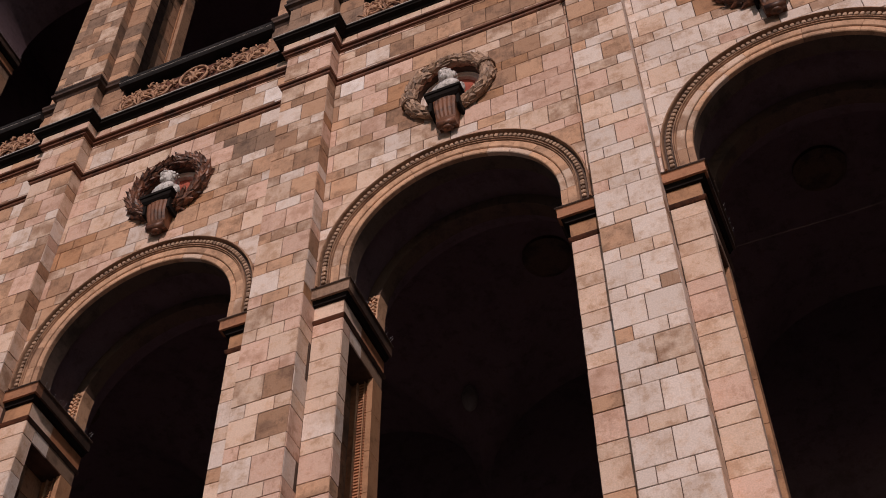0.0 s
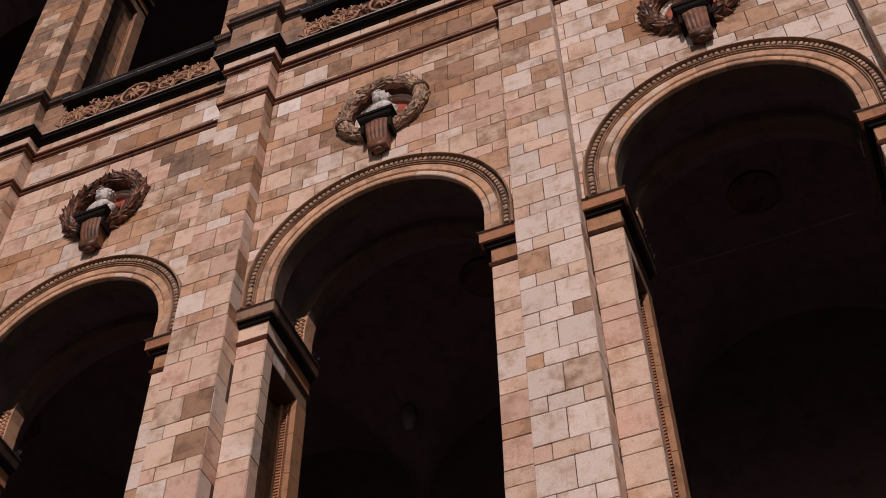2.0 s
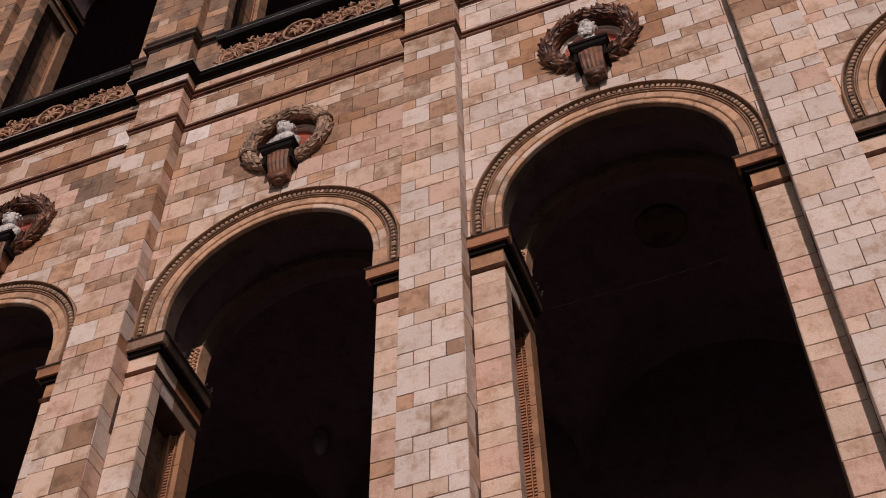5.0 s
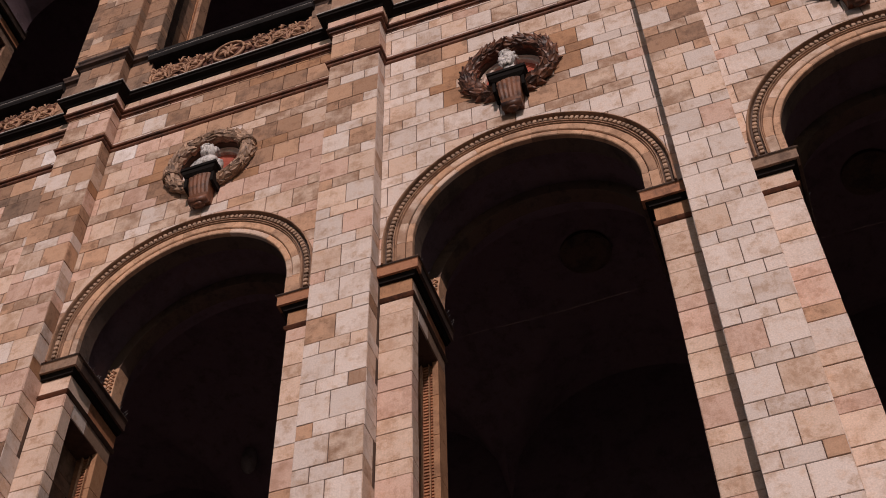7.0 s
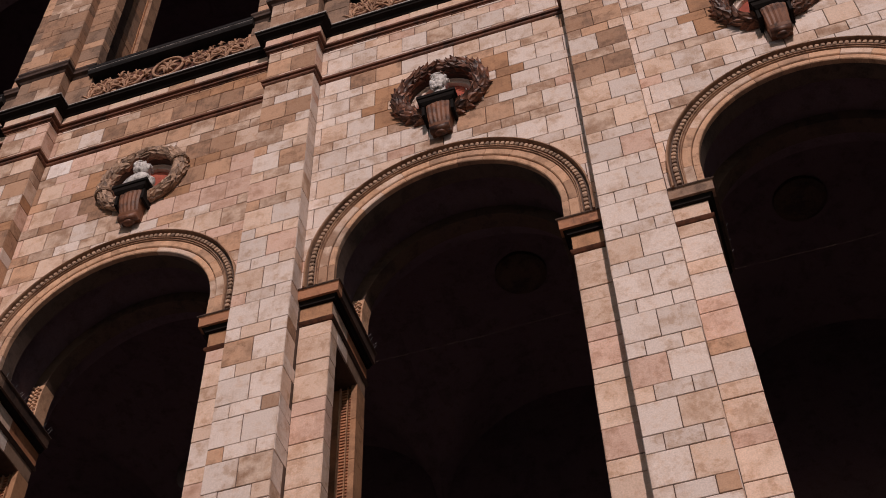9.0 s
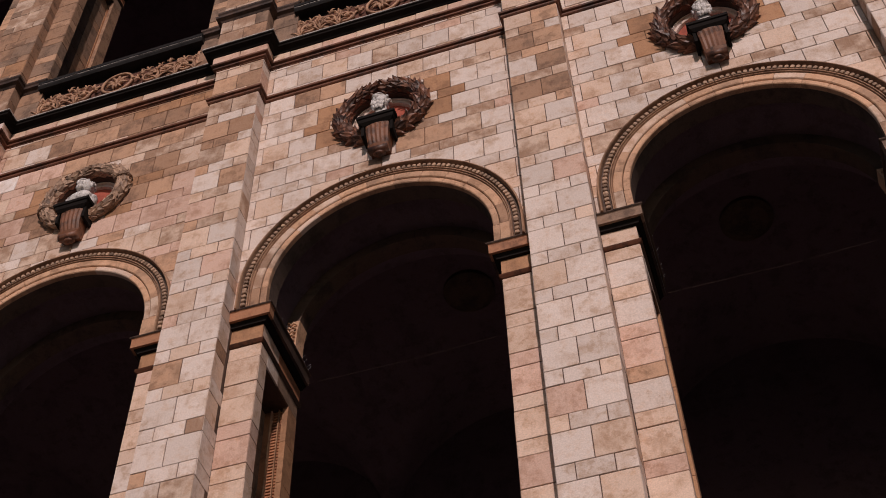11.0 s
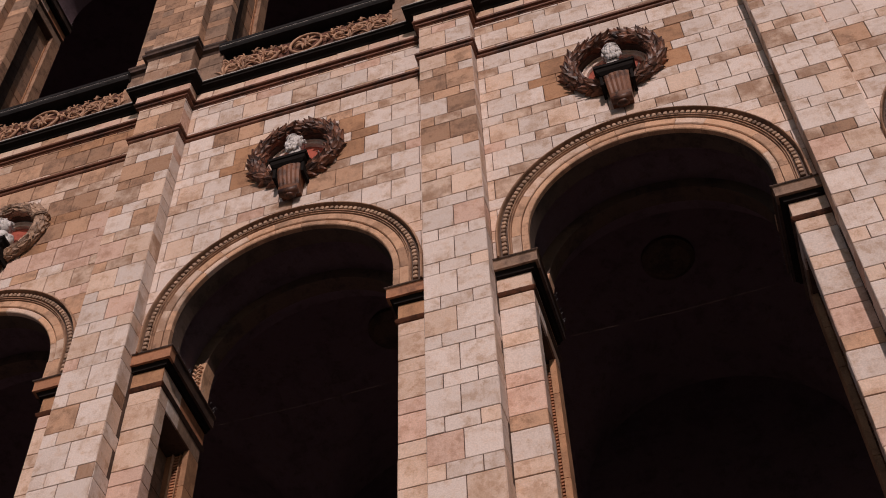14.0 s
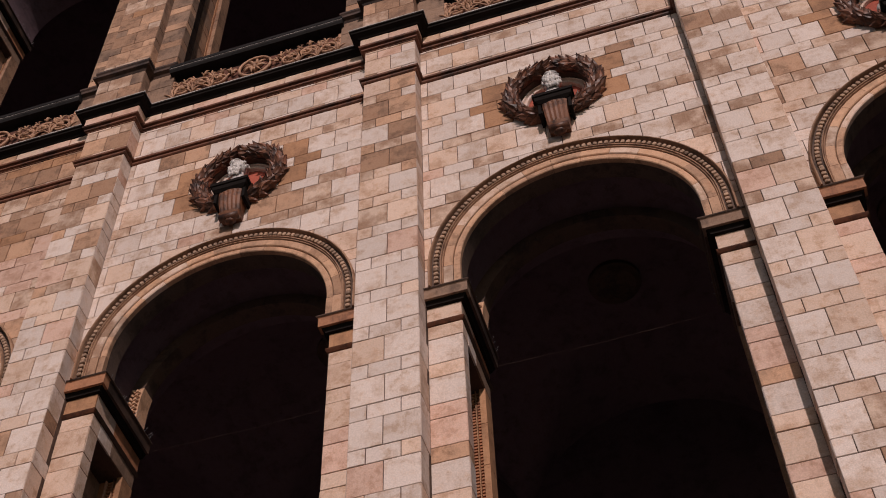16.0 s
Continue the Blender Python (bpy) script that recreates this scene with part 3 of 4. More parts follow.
def arch(i):
    rng = random.Random(400 + i)
    xc, st = i * BAY + BAY / 2, Z_ARCH - Z_CAP
    a = thing("arch", "round arch of warm ochre voussoirs with a beaded outer moulding", "arch", "arches of the arcade")
    sp = arch_spokes(xc, Z_ARCH, st)
    y = WALL
    part("outer_moulding", mesh("outer_moulding", *ring([(1.962, y + 0.05), (1.97, y - 0.08), (1.978, y - 0.10), (1.99, y - 0.10), (2.004, y - 0.08), (2.004, y + 0.05)], sp), BROWN), a, "sooty outer moulding")
    part("bead_ground", mesh("bead_ground", *ring([(1.83, y + 0.05), (1.83, y - 0.03), (1.962, y - 0.03), (1.962, y + 0.05)], sp), SOOTY_SHADE), a)
    part("inner_moulding", mesh("inner_moulding", *ring([(1.80, y + 0.05), (1.80, y - 0.03), (1.806, y - 0.055), (1.816, y - 0.055), (1.822, y - 0.045), (1.828, y - 0.075), (1.84, y - 0.075), (1.846, y - 0.05), (1.846, y + 0.05)], sp), BROWN), a, "brown double inner fillet")
    part("backing", mesh("backing", *ring([(R_IN + 0.02, y + 0.05), (R_IN + 0.1, y + 0.02), (R_IN + 0.25, y + 0.02), (R_IN + 0.25, RING_Y - 0.005), (R_IN + 0.02, RING_Y - 0.005)], sp), MORTAR), a)
    # underside coloured dark in place of its shade
    part("ring_underside", mesh("ring_underside", *ring([(R_IN + 0.003, y + 0.06), (R_IN + 0.003, RING_Y), (R_IN + 0.2, RING_Y), (R_IN + 0.2, y + 0.06)], sp), INTRADOS), a, "underside of the front ring, darkened for shade")
    part("soffit", mesh("soffit", *ring([(R_IN + 0.19, RING_Y - 0.002), (R_IN + 0.19, BACK - 0.003), (R_IN + 0.3, BACK - 0.003), (R_IN + 0.3, RING_Y - 0.002)], sp), PLASTER), a, "plastered soffit, colour dimmed for shade")
    # rib above the springer is painted dark as its shadowed stretch
    part("back_rib", mesh("back_rib", *ring([(R_IN, RIB_Y0), (R_IN, RIB_Y1 - 0.004), (R_IN + 0.2, RIB_Y1 - 0.004), (R_IN + 0.2, RIB_Y0)], sp), SOOTY_SHADE), a, "deeper rib, dark colour for its shade")
    for side in (-1, 1):
        springer(a, xc, side)
    vb, fb = ball((0, 0, 0), 1.0, 8, 6)
    bead = mesh("bead", [tuple(0.031 * math.copysign(abs(c) ** 0.6, c) for c in p) for p in vb], fb, BEAD)
    n = round(math.pi * BEAD_R / 0.080)
    spots = [(xc + s * BEAD_R, Z_ARCH - 0.05 - 0.085 * k, 0) for k in range(4) for s in (-1, 1)]
    spots += [(xc + BEAD_R * math.cos(math.pi * k / n), Z_ARCH + BEAD_R * math.sin(math.pi * k / n), math.pi * k / n) for k in range(n + 1)]
    for bx, bz, t in spots:
        part("bead", bead, a, at=(bx, y - 0.045, bz), turn=(0, -t, 0), size=(1.15, 1.0, 1.0))
    mix = [(OCHRE, 7), (CREAM, 1), (TAN, 1.6)]
    ends = [(STAINED, 2), (TAN, 3), (BROWN, 1)]
    for r0, r1, face, back, count in ((1.678, 1.80, y - 0.035, y + 0.08, 13), (R_IN, 1.670, y - 0.02, y + 0.06, 13)):
        wid = 180.0 / count
        for k in range(count):
            a0, a1 = 180 - k * wid - 0.07, 180 - (k + 1) * wid + 0.07
            prof = [(r0, back), (r0, face + 0.012), (r0 + 0.012, face), (r1 - 0.008, face), (r1, face + 0.01), (r1, y + 0.1)]
            m = pick(rng, ends if k in (0, 1, count - 1) else mix)
            part("voussoir", mesh("voussoir", *ring(prof, arch_spokes(xc, Z_ARCH, 0, a0, a1, 5)), m), a)
        for s in (-1, 1):
            x0, x1 = sorted((xc + s * r0, xc + s * r1))
            part("voussoir", mesh("voussoir", *box(x0, x1, face, back, Z_CAP, Z_ARCH - 0.004), pick(rng, ends)), a)


for i in range(FIRST, LAST):
    arch(i)


# ---- string course, cornice ----
def bay_path(i, wall=WALL, half=HALF, front=0.0):
    x = i * BAY
    return [(x, front, 0, -1), (x + half, front, 1, -1), (x + half, wall, 1, -1), (x + BAY - half, wall, -1, -1), (x + BAY - half, front, -1, -1), (x + BAY, front, 0, -1)]


def moulding(i, name, profile, mat, label):
    v, f = sweep(profile, bay_path(i))
    return tagged(part(name, mesh(name, v, f, mat)), label, "moulding", kind="structure")


for i in range(FIRST, LAST):
    s, c = Z_STR, Z_COR
    moulding(i, "string_course_%d" % (i - FIRST + 1), [(-0.03, s + 0.03), (0.012, s + 0.03), (0.03, s + 0.045), (0.036, s + 0.065), (0.028, s + 0.085), (0.012, s + 0.09), (0.012, s + 0.105),
             (0.055, s + 0.115), (0.065, s + 0.14), (0.055, s + 0.165), (0.02, s + 0.18), (-0.03, s + 0.18)], RED, "red-brown rounded string course")
    moulding(i, "cornice_bed_%d" % (i - FIRST + 1), [(-0.03, c), (0.01, c), (0.01, c + 0.02), (0.045, c + 0.03), (0.05, c + 0.055), (0.04, c + 0.07), (0.015, c + 0.078), (0.015, c + 0.092), (0.08, c + 0.105), (0.09, c + 0.13), (0.08, c + 0.155), (-0.03, c + 0.16)], RED, "red-brown double bed moulding")
    fascia = moulding(i, "cornice_fascia_%d" % (i - FIRST + 1), [(-0.03, c + 0.16), (0.05, c + 0.16), (0.05, c + 0.36), (-0.03, c + 0.36)], MORTAR, "tan block fascia under the cornice ledge")
    rng = random.Random(800 + i)
    mix = [(CREAM, 3), (ROSE, 3), (TAN, 3), (PALE, 1)] if i < 0 else [(CREAM, 3), (ROSE, 2), (TAN, 1), (PALE, 2)]
    x, x1 = i * BAY + HALF + 0.075, i * BAY + BAY - HALF - 0.075
    edges = [x, x + 0.3]
    while edges[-1] + 0.6 < x1:
        edges.append(edges[-1] + rng.uniform(0.5, 0.62))
    edges.append(x1)
    for p0, p1 in zip(edges, edges[1:]):
        lay(fascia, rng, p0, p1, c + 0.16, c + 0.362, WALL - 0.07, pick(rng, mix))
    for xp, half in ((i * BAY, 1), (i * BAY + BAY, -1)):
        lo, hi = sorted((xp, xp + half * (HALF + 0.07)))
        lay(fascia, rng, lo, hi, c + 0.16, c + 0.362, -0.07, pick(rng, mix))
        lay(fascia, rng, -0.06, WALL - 0.06, c + 0.16, c + 0.362, xp + half * (HALF + 0.07), pick(rng, mix), "right" if half > 0 else "left")
    moulding(i, "cornice_ledge_%d" % (i - FIRST + 1), [(-0.03, c + 0.36), (0.09, c + 0.36), (0.12, c + 0.40), (0.19, c + 0.42), (0.20, c + 0.45), (0.22, c + 0.46), (0.22, c + 0.50), (0.05, Z_LEDGE), (-0.3, Z_LEDGE)], SOOT_AND_SHADE, "black projecting cornice ledge")
    moulding(i, "cornice_flashing_%d" % (i - FIRST + 1), [(0.14, c + 0.512), (0.215, c + 0.486), (0.228, c + 0.486), (0.228, c + 0.512), (0.14, c + 0.524)], FLASHING, "thin weathered metal flashing on the ledge")

# ---- gallery behind the arches ----
XA, XB = FIRST * BAY - 0.4, LAST * BAY + 0.4
for name, dims, mat, label in (("gallery_floor", (XA, XB, BACK, 7.94, Z_FLOOR - 0.3, Z_FLOOR), BOUNCE_FLOOR, "unseen gallery floor, pale grey to bounce light"),
                               ("gallery_back_wall", (XA, XB, 7.94, 8.9, 0, 34), PLASTER, "plastered back wall of the gallery, colour dimmed for shade"),
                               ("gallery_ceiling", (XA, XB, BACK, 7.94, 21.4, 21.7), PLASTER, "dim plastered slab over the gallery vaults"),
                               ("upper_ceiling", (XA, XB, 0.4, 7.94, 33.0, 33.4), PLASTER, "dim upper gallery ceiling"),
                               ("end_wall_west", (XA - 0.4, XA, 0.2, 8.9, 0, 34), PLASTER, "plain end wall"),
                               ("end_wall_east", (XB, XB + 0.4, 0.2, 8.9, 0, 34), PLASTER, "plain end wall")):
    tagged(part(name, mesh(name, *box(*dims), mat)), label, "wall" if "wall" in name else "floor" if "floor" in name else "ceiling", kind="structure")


def vault(i):
    """Groined vault of one gallery bay, closed above, with a dark round boss at its crown."""
    xc, yc, hx, hy, zs, h, n = i * BAY + BAY / 2, 4.85, BAY / 2, 3.1, 18.35, 2.5, 24
    v, f = [], []
    for k in range(2):
        for r in range(n + 1):
            for q in range(n + 1):
                dx, dy = -1 + 2 * q / n, -1 + 2 * r / n
                z = zs + h * max(math.sqrt(max(1 - dx * dx, 0)), math.sqrt(max(1 - dy * dy, 0)))
                v.append((xc + dx * hx, yc + dy * hy, z + 0.12 * k))
    m = (n + 1) ** 2
    for r in range(n):
        for q in range(n):
            a = r * (n + 1) + q
            f += [(a, a + 1, a + n + 2, a + n + 1), (m + a, m + a + 1, m + a + n + 2, m + a + n + 1)]
    t = thing("vault_%d" % (i - FIRST + 1), "groined plaster vault of the gallery, colour dimmed for shade", "ceiling", kind="structure")
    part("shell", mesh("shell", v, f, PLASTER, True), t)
    disc = [(xc, yc, math.cos(2 * math.pi * k / 32), math.sin(2 * math.pi * k / 32)) for k in range(33)]
    vb, fb = ring([(0.0, 20.70), (0.36, 20.70), (0.46, 20.76), (0.46, 20.88), (0.0, 20.88)], disc)
    part("boss", mesh("boss", [(x, z, y) for x, y, z in vb], fb, SOOTY_SHADE), t, "dark round boss at the crown")


for i in range(FIRST, LAST):
    vault(i)


# ---- upper storey: pedestals, relief panels, coping, piers ----
UP_Y, UP_HALF, Z_PED, Z_UP, Z_UPCAP = -0.12, 0.45, 23.70, 24.12, 29.75
DIM = [(TAN, 1.2), (BROWN, 5), (GREY, 6), (STAINED, 0.8), (ORANGE, 0.5)]


def pedestal(i):
    rng = random.Random(500 + i)
    x = i * BAY
    p = thing("pedestal", "tan block pedestal with blackened base mouldings on the cornice", "pedestal", "pedestals of the upper storey")
    part("core", mesh("core", *box(x - UP_HALF + 0.012, x + UP_HALF - 0.012, UP_Y + 0.012, 0.5, Z_LEDGE, Z_UP), MORTAR), p)
    z1, z2 = Z_LEDGE, Z_LEDGE + 0.56
    for b, t, low in ((z1, z2, False), (z2, Z_PED, True)):
        coursed(p, rng, x, UP_HALF, UP_Y, 0.3, [(b, t, low)], DIM, False)
    path = [(x - UP_HALF, 0.4, -1, 0), (x - UP_HALF, UP_Y, -1, -1), (x + UP_HALF, UP_Y, 1, -1), (x + UP_HALF, 0.10, 1, -1), (x + OPEN, 0.10, 1, -1), (x + OPEN, 0.4, 1, 0)]
    path = [(x - OPEN, 0.4, -1, 0), (x - OPEN, 0.10, -1, -1), (x - UP_HALF, 0.10, -1, -1), *path[1:]]
    z = Z_PED
    prof = [(-0.05, z), (0.0, z), (0.03, z + 0.04), (0.09, z + 0.07), (0.10, z + 0.12), (0.06, z + 0.15), (0.05, z + 0.22), (0.075, z + 0.25), (0.075, z + 0.30), (0.02, z + 0.34), (0.0, z + 0.42), (-0.05, z + 0.42)]
    part("base_moulding", mesh("base_moulding", *sweep(prof, path), PLINTH), p, "blackened base moulding")
    for s in (-1, 1):
        a, b = sorted((x + s * UP_HALF, x + s * 0.93))
        part("side_core", mesh("side_core", *box(a, b, 0.112, 0.5, Z_LEDGE, Z_UP), MORTAR), p)
        for lo, hi in ((Z_LEDGE, Z_LEDGE + 0.56), (Z_LEDGE + 0.56, Z_PED)):
            lay(p, rng, a, b, lo, hi, 0.10, pick(rng, DIM))


for i in range(FIRST, LAST + 1):
    pedestal(i)


def upper_pilaster(i):
    rng = random.Random(600 + i)
    x = i * BAY
    p = thing("upper_pilaster", "upper pilaster of sooty tan terracotta blocks", "pilaster", "pilasters of the upper storey")
    part("core", mesh("core", *joined([box(x - UP_HALF + 0.014, x + UP_HALF - 0.014, UP_Y + 0.014, 0.2, Z_UP, 33.0), box(x - HALF, x + HALF, 0.2, 1.4, Z_LEDGE, 33.0)]), MORTAR), p)
    coursed(p, rng, x, UP_HALF, UP_Y, 0.12, courses(Z_UP, 33.0), DIM, False)


for i in range(FIRST, LAST + 1):
    upper_pilaster(i)
    for side in (1, -1):
        if (i, side) not in ((FIRST, -1), (LAST, 1)):
            jamb(i * BAY, side, Z_UP - 0.02, Z_UPCAP - 0.60, random.Random(700 + 2 * i + side), "jamb piers of the upper storey", -0.25,
                 ([(TAN, 2), (BROWN, 1)], [(TAN, 1), (GREY, 4), (BROWN, 3)]), 0.70)
            capital(i * BAY, side, Z_UPCAP, GREY, "capitals of the upper storey", dy=-0.25)

for i in range(FIRST, LAST):
    xc = i * BAY + BAY / 2
    # uses the dark plaster: shade in the upper opening is put into the colour
    w = part("upper_wall_%d" % (i - FIRST + 1), mesh("upper_wall", *core(xc, R_IN, Z_UPCAP + 0.4, BAY / 2, 33.0, 0.1, 1.4, Z_UPCAP), PLASTER))
    tagged(w, "wall over the upper arch, darkened for shade", "wall", kind="structure")


def coping(i):
    """Dark coping over the relief panel, with a rail's rounded top edge."""
    x0, x1, z = i * BAY + 0.88, i * BAY + BAY - 0.88, 23.58
    path = [(x0, 0.03, 0, -1), (x1, 0.03, 0, -1)]
    c = thing("coping", "black stone coping with rounded rail over the relief parapet", "coping", "copings of the upper storey")
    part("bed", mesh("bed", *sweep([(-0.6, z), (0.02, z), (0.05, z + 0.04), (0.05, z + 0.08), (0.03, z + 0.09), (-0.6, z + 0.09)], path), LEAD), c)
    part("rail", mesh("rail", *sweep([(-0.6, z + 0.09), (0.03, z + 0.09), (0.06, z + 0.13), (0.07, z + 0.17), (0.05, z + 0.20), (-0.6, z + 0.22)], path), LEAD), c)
    part("drip_edge", mesh("drip_edge", *sweep([(0.048, z + 0.082), (0.058, z + 0.082), (0.058, z + 0.09), (0.048, z + 0.09)], path), FLASHING), c, "thin worn grey edge")


def spiral(cx, cz, r, turns, start, way, y, thick):
    pts, rad, n = [], [], int(14 * turns)
    for k in range(n + 1):
        u = k / n
        t = start + way * 2 * math.pi * turns * u
        q = r * (1 - 0.86 * u)
        pts.append((cx + q * math.cos(t), y - 0.05 * u, cz + q * math.sin(t) * 0.95))
        rad.append(thick * (1 - 0.35 * u))
    return tube(pts, rad, 6)


def volute(cx, cz, r, start, way, thick):
    """A bold scroll: a stem that winds inwards to a round eye."""
    return joined([spiral(cx, cz, r, 1.45, start, way, -0.03, thick), ball((cx, -0.075, cz), thick * 1.5, 8, 6)])


def acanthus(x, z, ang, length, wide, curl):
    """A broad leaf with three lobes that curls forwards at its tip."""
    return joined([frond(x, -0.02, z, ang + d, length * k, wide * k, curl + d) for d, k in ((-0.55, 0.72), (0.0, 1.0), (0.55, 0.72))])


def relief_panel(xc):
    """Terracotta parapet relief: a medallion between mirrored scrolls with broad leaves, under a black band that paints
    the coping's shadow.
    """
    rng = random.Random(31)
    p = thing("relief_panel", "buff terracotta relief with acanthus scrolls and a medallion", "relief", "relief panels of the parapet", at=(xc, 0.16, 23.18))
    h, w, split = 0.40, 1.57, 0.22
    part("ground", mesh("ground", *box(-w, w, 0.0, 0.2, -0.44, split), SCROLL_BACK), p, "dark red-brown relief ground")
    # black strip painted as the shadow below the coping
    part("hollow", mesh("hollow", *box(-w, w, 0.03, 0.2, split + 0.002, h), SOOT_AND_SHADE), p, "black band over the relief, painted shadow of the coping")
    for a, b, c, d in ((-w, -w + 0.05, -0.44, split), (w - 0.05, w, -0.44, split), (-w + 0.05, w - 0.05, -0.44, -0.40)):
        part("frame", mesh("frame", *box(a, b, -0.05, 0.0, c, d), SCROLL), p)
    oval = [(0.29 * math.cos(2 * math.pi * k / 32), -0.05, -0.07 + 0.29 * math.sin(2 * math.pi * k / 32)) for k in range(33)]
    part("medallion", mesh("medallion", *tube(oval, [0.028] * 33, 8), SCROLL, True), p)
    palmette = part("palmette", mesh("palmette", *ball((0, -0.03, -0.16), 0.055, 10, 6), SCROLL, True), p)
    for ang, size, wide, curl in [(90 + q, 0.24, 0.035, q * 0.4) for q in (-62, 0, 62)]:
        part("leaf", mesh("leaf", *frond(0, -0.02, -0.15, radians(ang), size, wide, radians(curl)), SCROLL, True), palmette)
    for k in range(8):
        t = 2 * math.pi * (k + 0.5) / 8
        part("petal", mesh("petal", *frond(0.05 * math.cos(t), -0.02, -0.07 + 0.05 * math.sin(t), t, 0.18, 0.03, 0.3), SCROLL, True), palmette)
    for s in (-1, 1):
        for cx, cz, r, up in ((0.63, -0.16, 0.20, 1), (0.99, -0.10, 0.22, -1), (1.33, -0.17, 0.19, 1)):
            scroll = part("scroll", mesh("scroll", *volute(s * cx, cz, r, math.pi * (0.5 if up > 0 else 1.5), -s * up, 0.030), SCROLL, True), p)
            for q in range(5):
                t = math.pi * (0.05 + 0.9 * q / 4) + rng.uniform(-0.12, 0.12)
                lx, lz = cx + r * math.cos(t), cz + r * math.sin(t)
                if lx < 1.46:
                    out = t + rng.uniform(-0.2, 0.5)
                    part("leaf", mesh("leaf", *acanthus(s * lx, lz, out if s > 0 else math.pi - out, rng.uniform(0.13, 0.2), rng.uniform(0.018, 0.026), s * rng.uniform(-0.7, 0.3)), SCROLL, True), scroll)
            part("leaf", mesh("leaf", *acanthus(s * (cx + 0.17), -0.34, radians(90 - s * up * 25), 0.34, 0.022, s * up * 0.6), SCROLL, True), scroll)
        stem = [(s * (0.36 + 1.1 * k / 16), -0.03, -0.12 + 0.17 * math.cos(math.pi * 3 * k / 16)) for k in range(17)]
        part("stem", mesh("stem", *tube(stem, [0.022] * 17, 6), SCROLL, True), p)
    return p


first_panel = relief_panel(FIRST * BAY + BAY / 2)
for i in range(FIRST, LAST):
    coping(i)
    if i > FIRST:
        copy_thing(first_panel, Matrix.Translation((i * BAY + BAY / 2, 0.16, 23.18)))


# ---- round recesses, wreaths, consoles, busts ----
def leaf_mesh(mat, rise):
    v, f, n = [], [], 6
    for k in range(n + 1):
        u = k / n
        wd = 0.064 * math.sin(math.pi * (0.12 + 0.86 * u) ** 0.9) if k < n else 0.003
        lift = 0.008 + rise * u * u
        for sx, dz in ((-1, -0.012), (-0.45, 0.012), (0, 0.004), (0.45, 0.012), (1, -0.012)):
            v.append((sx * wd, lift + dz, u * 0.17))
        v.append((0, lift - 0.02, u * 0.17))
    for k in range(n):
        for c in range(6):
            d = (c + 1) % 6
            f.append((k * 6 + c, k * 6 + d, k * 6 + 6 + d, k * 6 + 6 + c))
    f += [tuple(range(6)), tuple(range(n * 6, n * 6 + 6))]
    return mesh("leaf", v, f, mat, False)


def wreath(xc, mat, tone, seed):
    rng = random.Random(seed)
    w = thing("wreath", "%s laurel wreath of terracotta leaves on the wall" % tone, "wreath", "wreaths over the arches", at=(xc, WALL - 0.07, Z_ROUND))
    R, r = 0.66, 0.108
    spine = [(R * math.cos(2 * math.pi * k / 40), 0.02, R * math.sin(2 * math.pi * k / 40)) for k in range(41)]
    part("spine", mesh("spine", *tube(spine, [r] * 41, 8), mat, True), w)
    leaf = leaf_mesh(mat, 0.02 if mat is LEAF_PALE else 0.055)
    for k in range(26):
        for row, tilt in enumerate((-80, -40, 0, 40, 80)):
            t = 2 * math.pi * (k + 0.5 * (row % 2) + rng.uniform(-0.22, 0.22)) / 26
            way = 1 if math.cos(t) >= 0 else -1
            m = Matrix.Rotation(-t, 4, "Y") @ Matrix.Translation((R, 0.02, 0)) @ Matrix.Rotation(radians(-90 + tilt + rng.uniform(-18, 18)), 4, "Z")
            m = m @ Matrix.Translation((r * 0.88, 0, -0.07 * way)) @ Matrix.Rotation(radians(-90), 4, "Z")
            if way < 0:
                m = m @ Matrix.Rotation(math.pi, 4, "Y")
            ob = part("leaf", leaf, w)
            ob.matrix_local = m @ Matrix.Rotation(radians(rng.uniform(-14, 14)), 4, "Y") @ Matrix.Diagonal((rng.uniform(0.9, 1.35), rng.uniform(0.8, 1.5), rng.uniform(0.8, 1.2), 1))
    for t in (radians(195), radians(15)) if mat is LEAF_PALE else ():
        c = Vector((R * math.cos(t), 0.02, R * math.sin(t)))
        out, up = Vector((math.cos(t), 0, math.sin(t))), Vector((0, -1, 0))
        loop = [c + (out * math.cos(a) + up * math.sin(a)) * (r + 0.035) for a in (2 * math.pi * k / 14 for k in range(15))]
        tang = Vector((-math.sin(t), 0, math.cos(t)))
        part("ribbon", mesh("ribbon", *joined([tube([p + tang * d for p in loop], [0.014] * 15, 5) for d in (-0.02, 0.02)]), mat, True), w)


def recess(xc):
    full = [(xc, Z_ROUND, math.cos(2 * math.pi * k / 48), math.sin(2 * math.pi * k / 48)) for k in range(49)]
    q = thing("round_recess", "round oxide-red recess with pale stepped rim", "niche", "round recesses over the arches")
    y = WALL
    # sleeve colour is dark to paint the shade inside the recess
    part("sleeve", mesh("sleeve", *ring([(0.64, y - 0.005), (0.56, y - 0.005), (0.55, y + 0.01), (0.55, y + 0.27), (0.64, y + 0.27)], full), SOOTY_SHADE), q, "recess sleeve, darkened for its shade")
    part("rim", mesh("rim", *ring([(0.548, y + 0.11), (0.53, y + 0.08), (0.51, y + 0.08), (0.495, y + 0.12), (0.48, y + 0.10), (0.45, y + 0.11), (0.44, y + 0.15), (0.44, y + 0.20), (0.548, y + 0.20)], full), PALE), q, "pale stepped rim")
    part("disc", mesh("disc", *ring([(0.0, y + 0.165), (0.46, y + 0.165), (0.46, y + 0.22), (0.0, y + 0.22)], full), NICHE), q, "oxide-red disc")


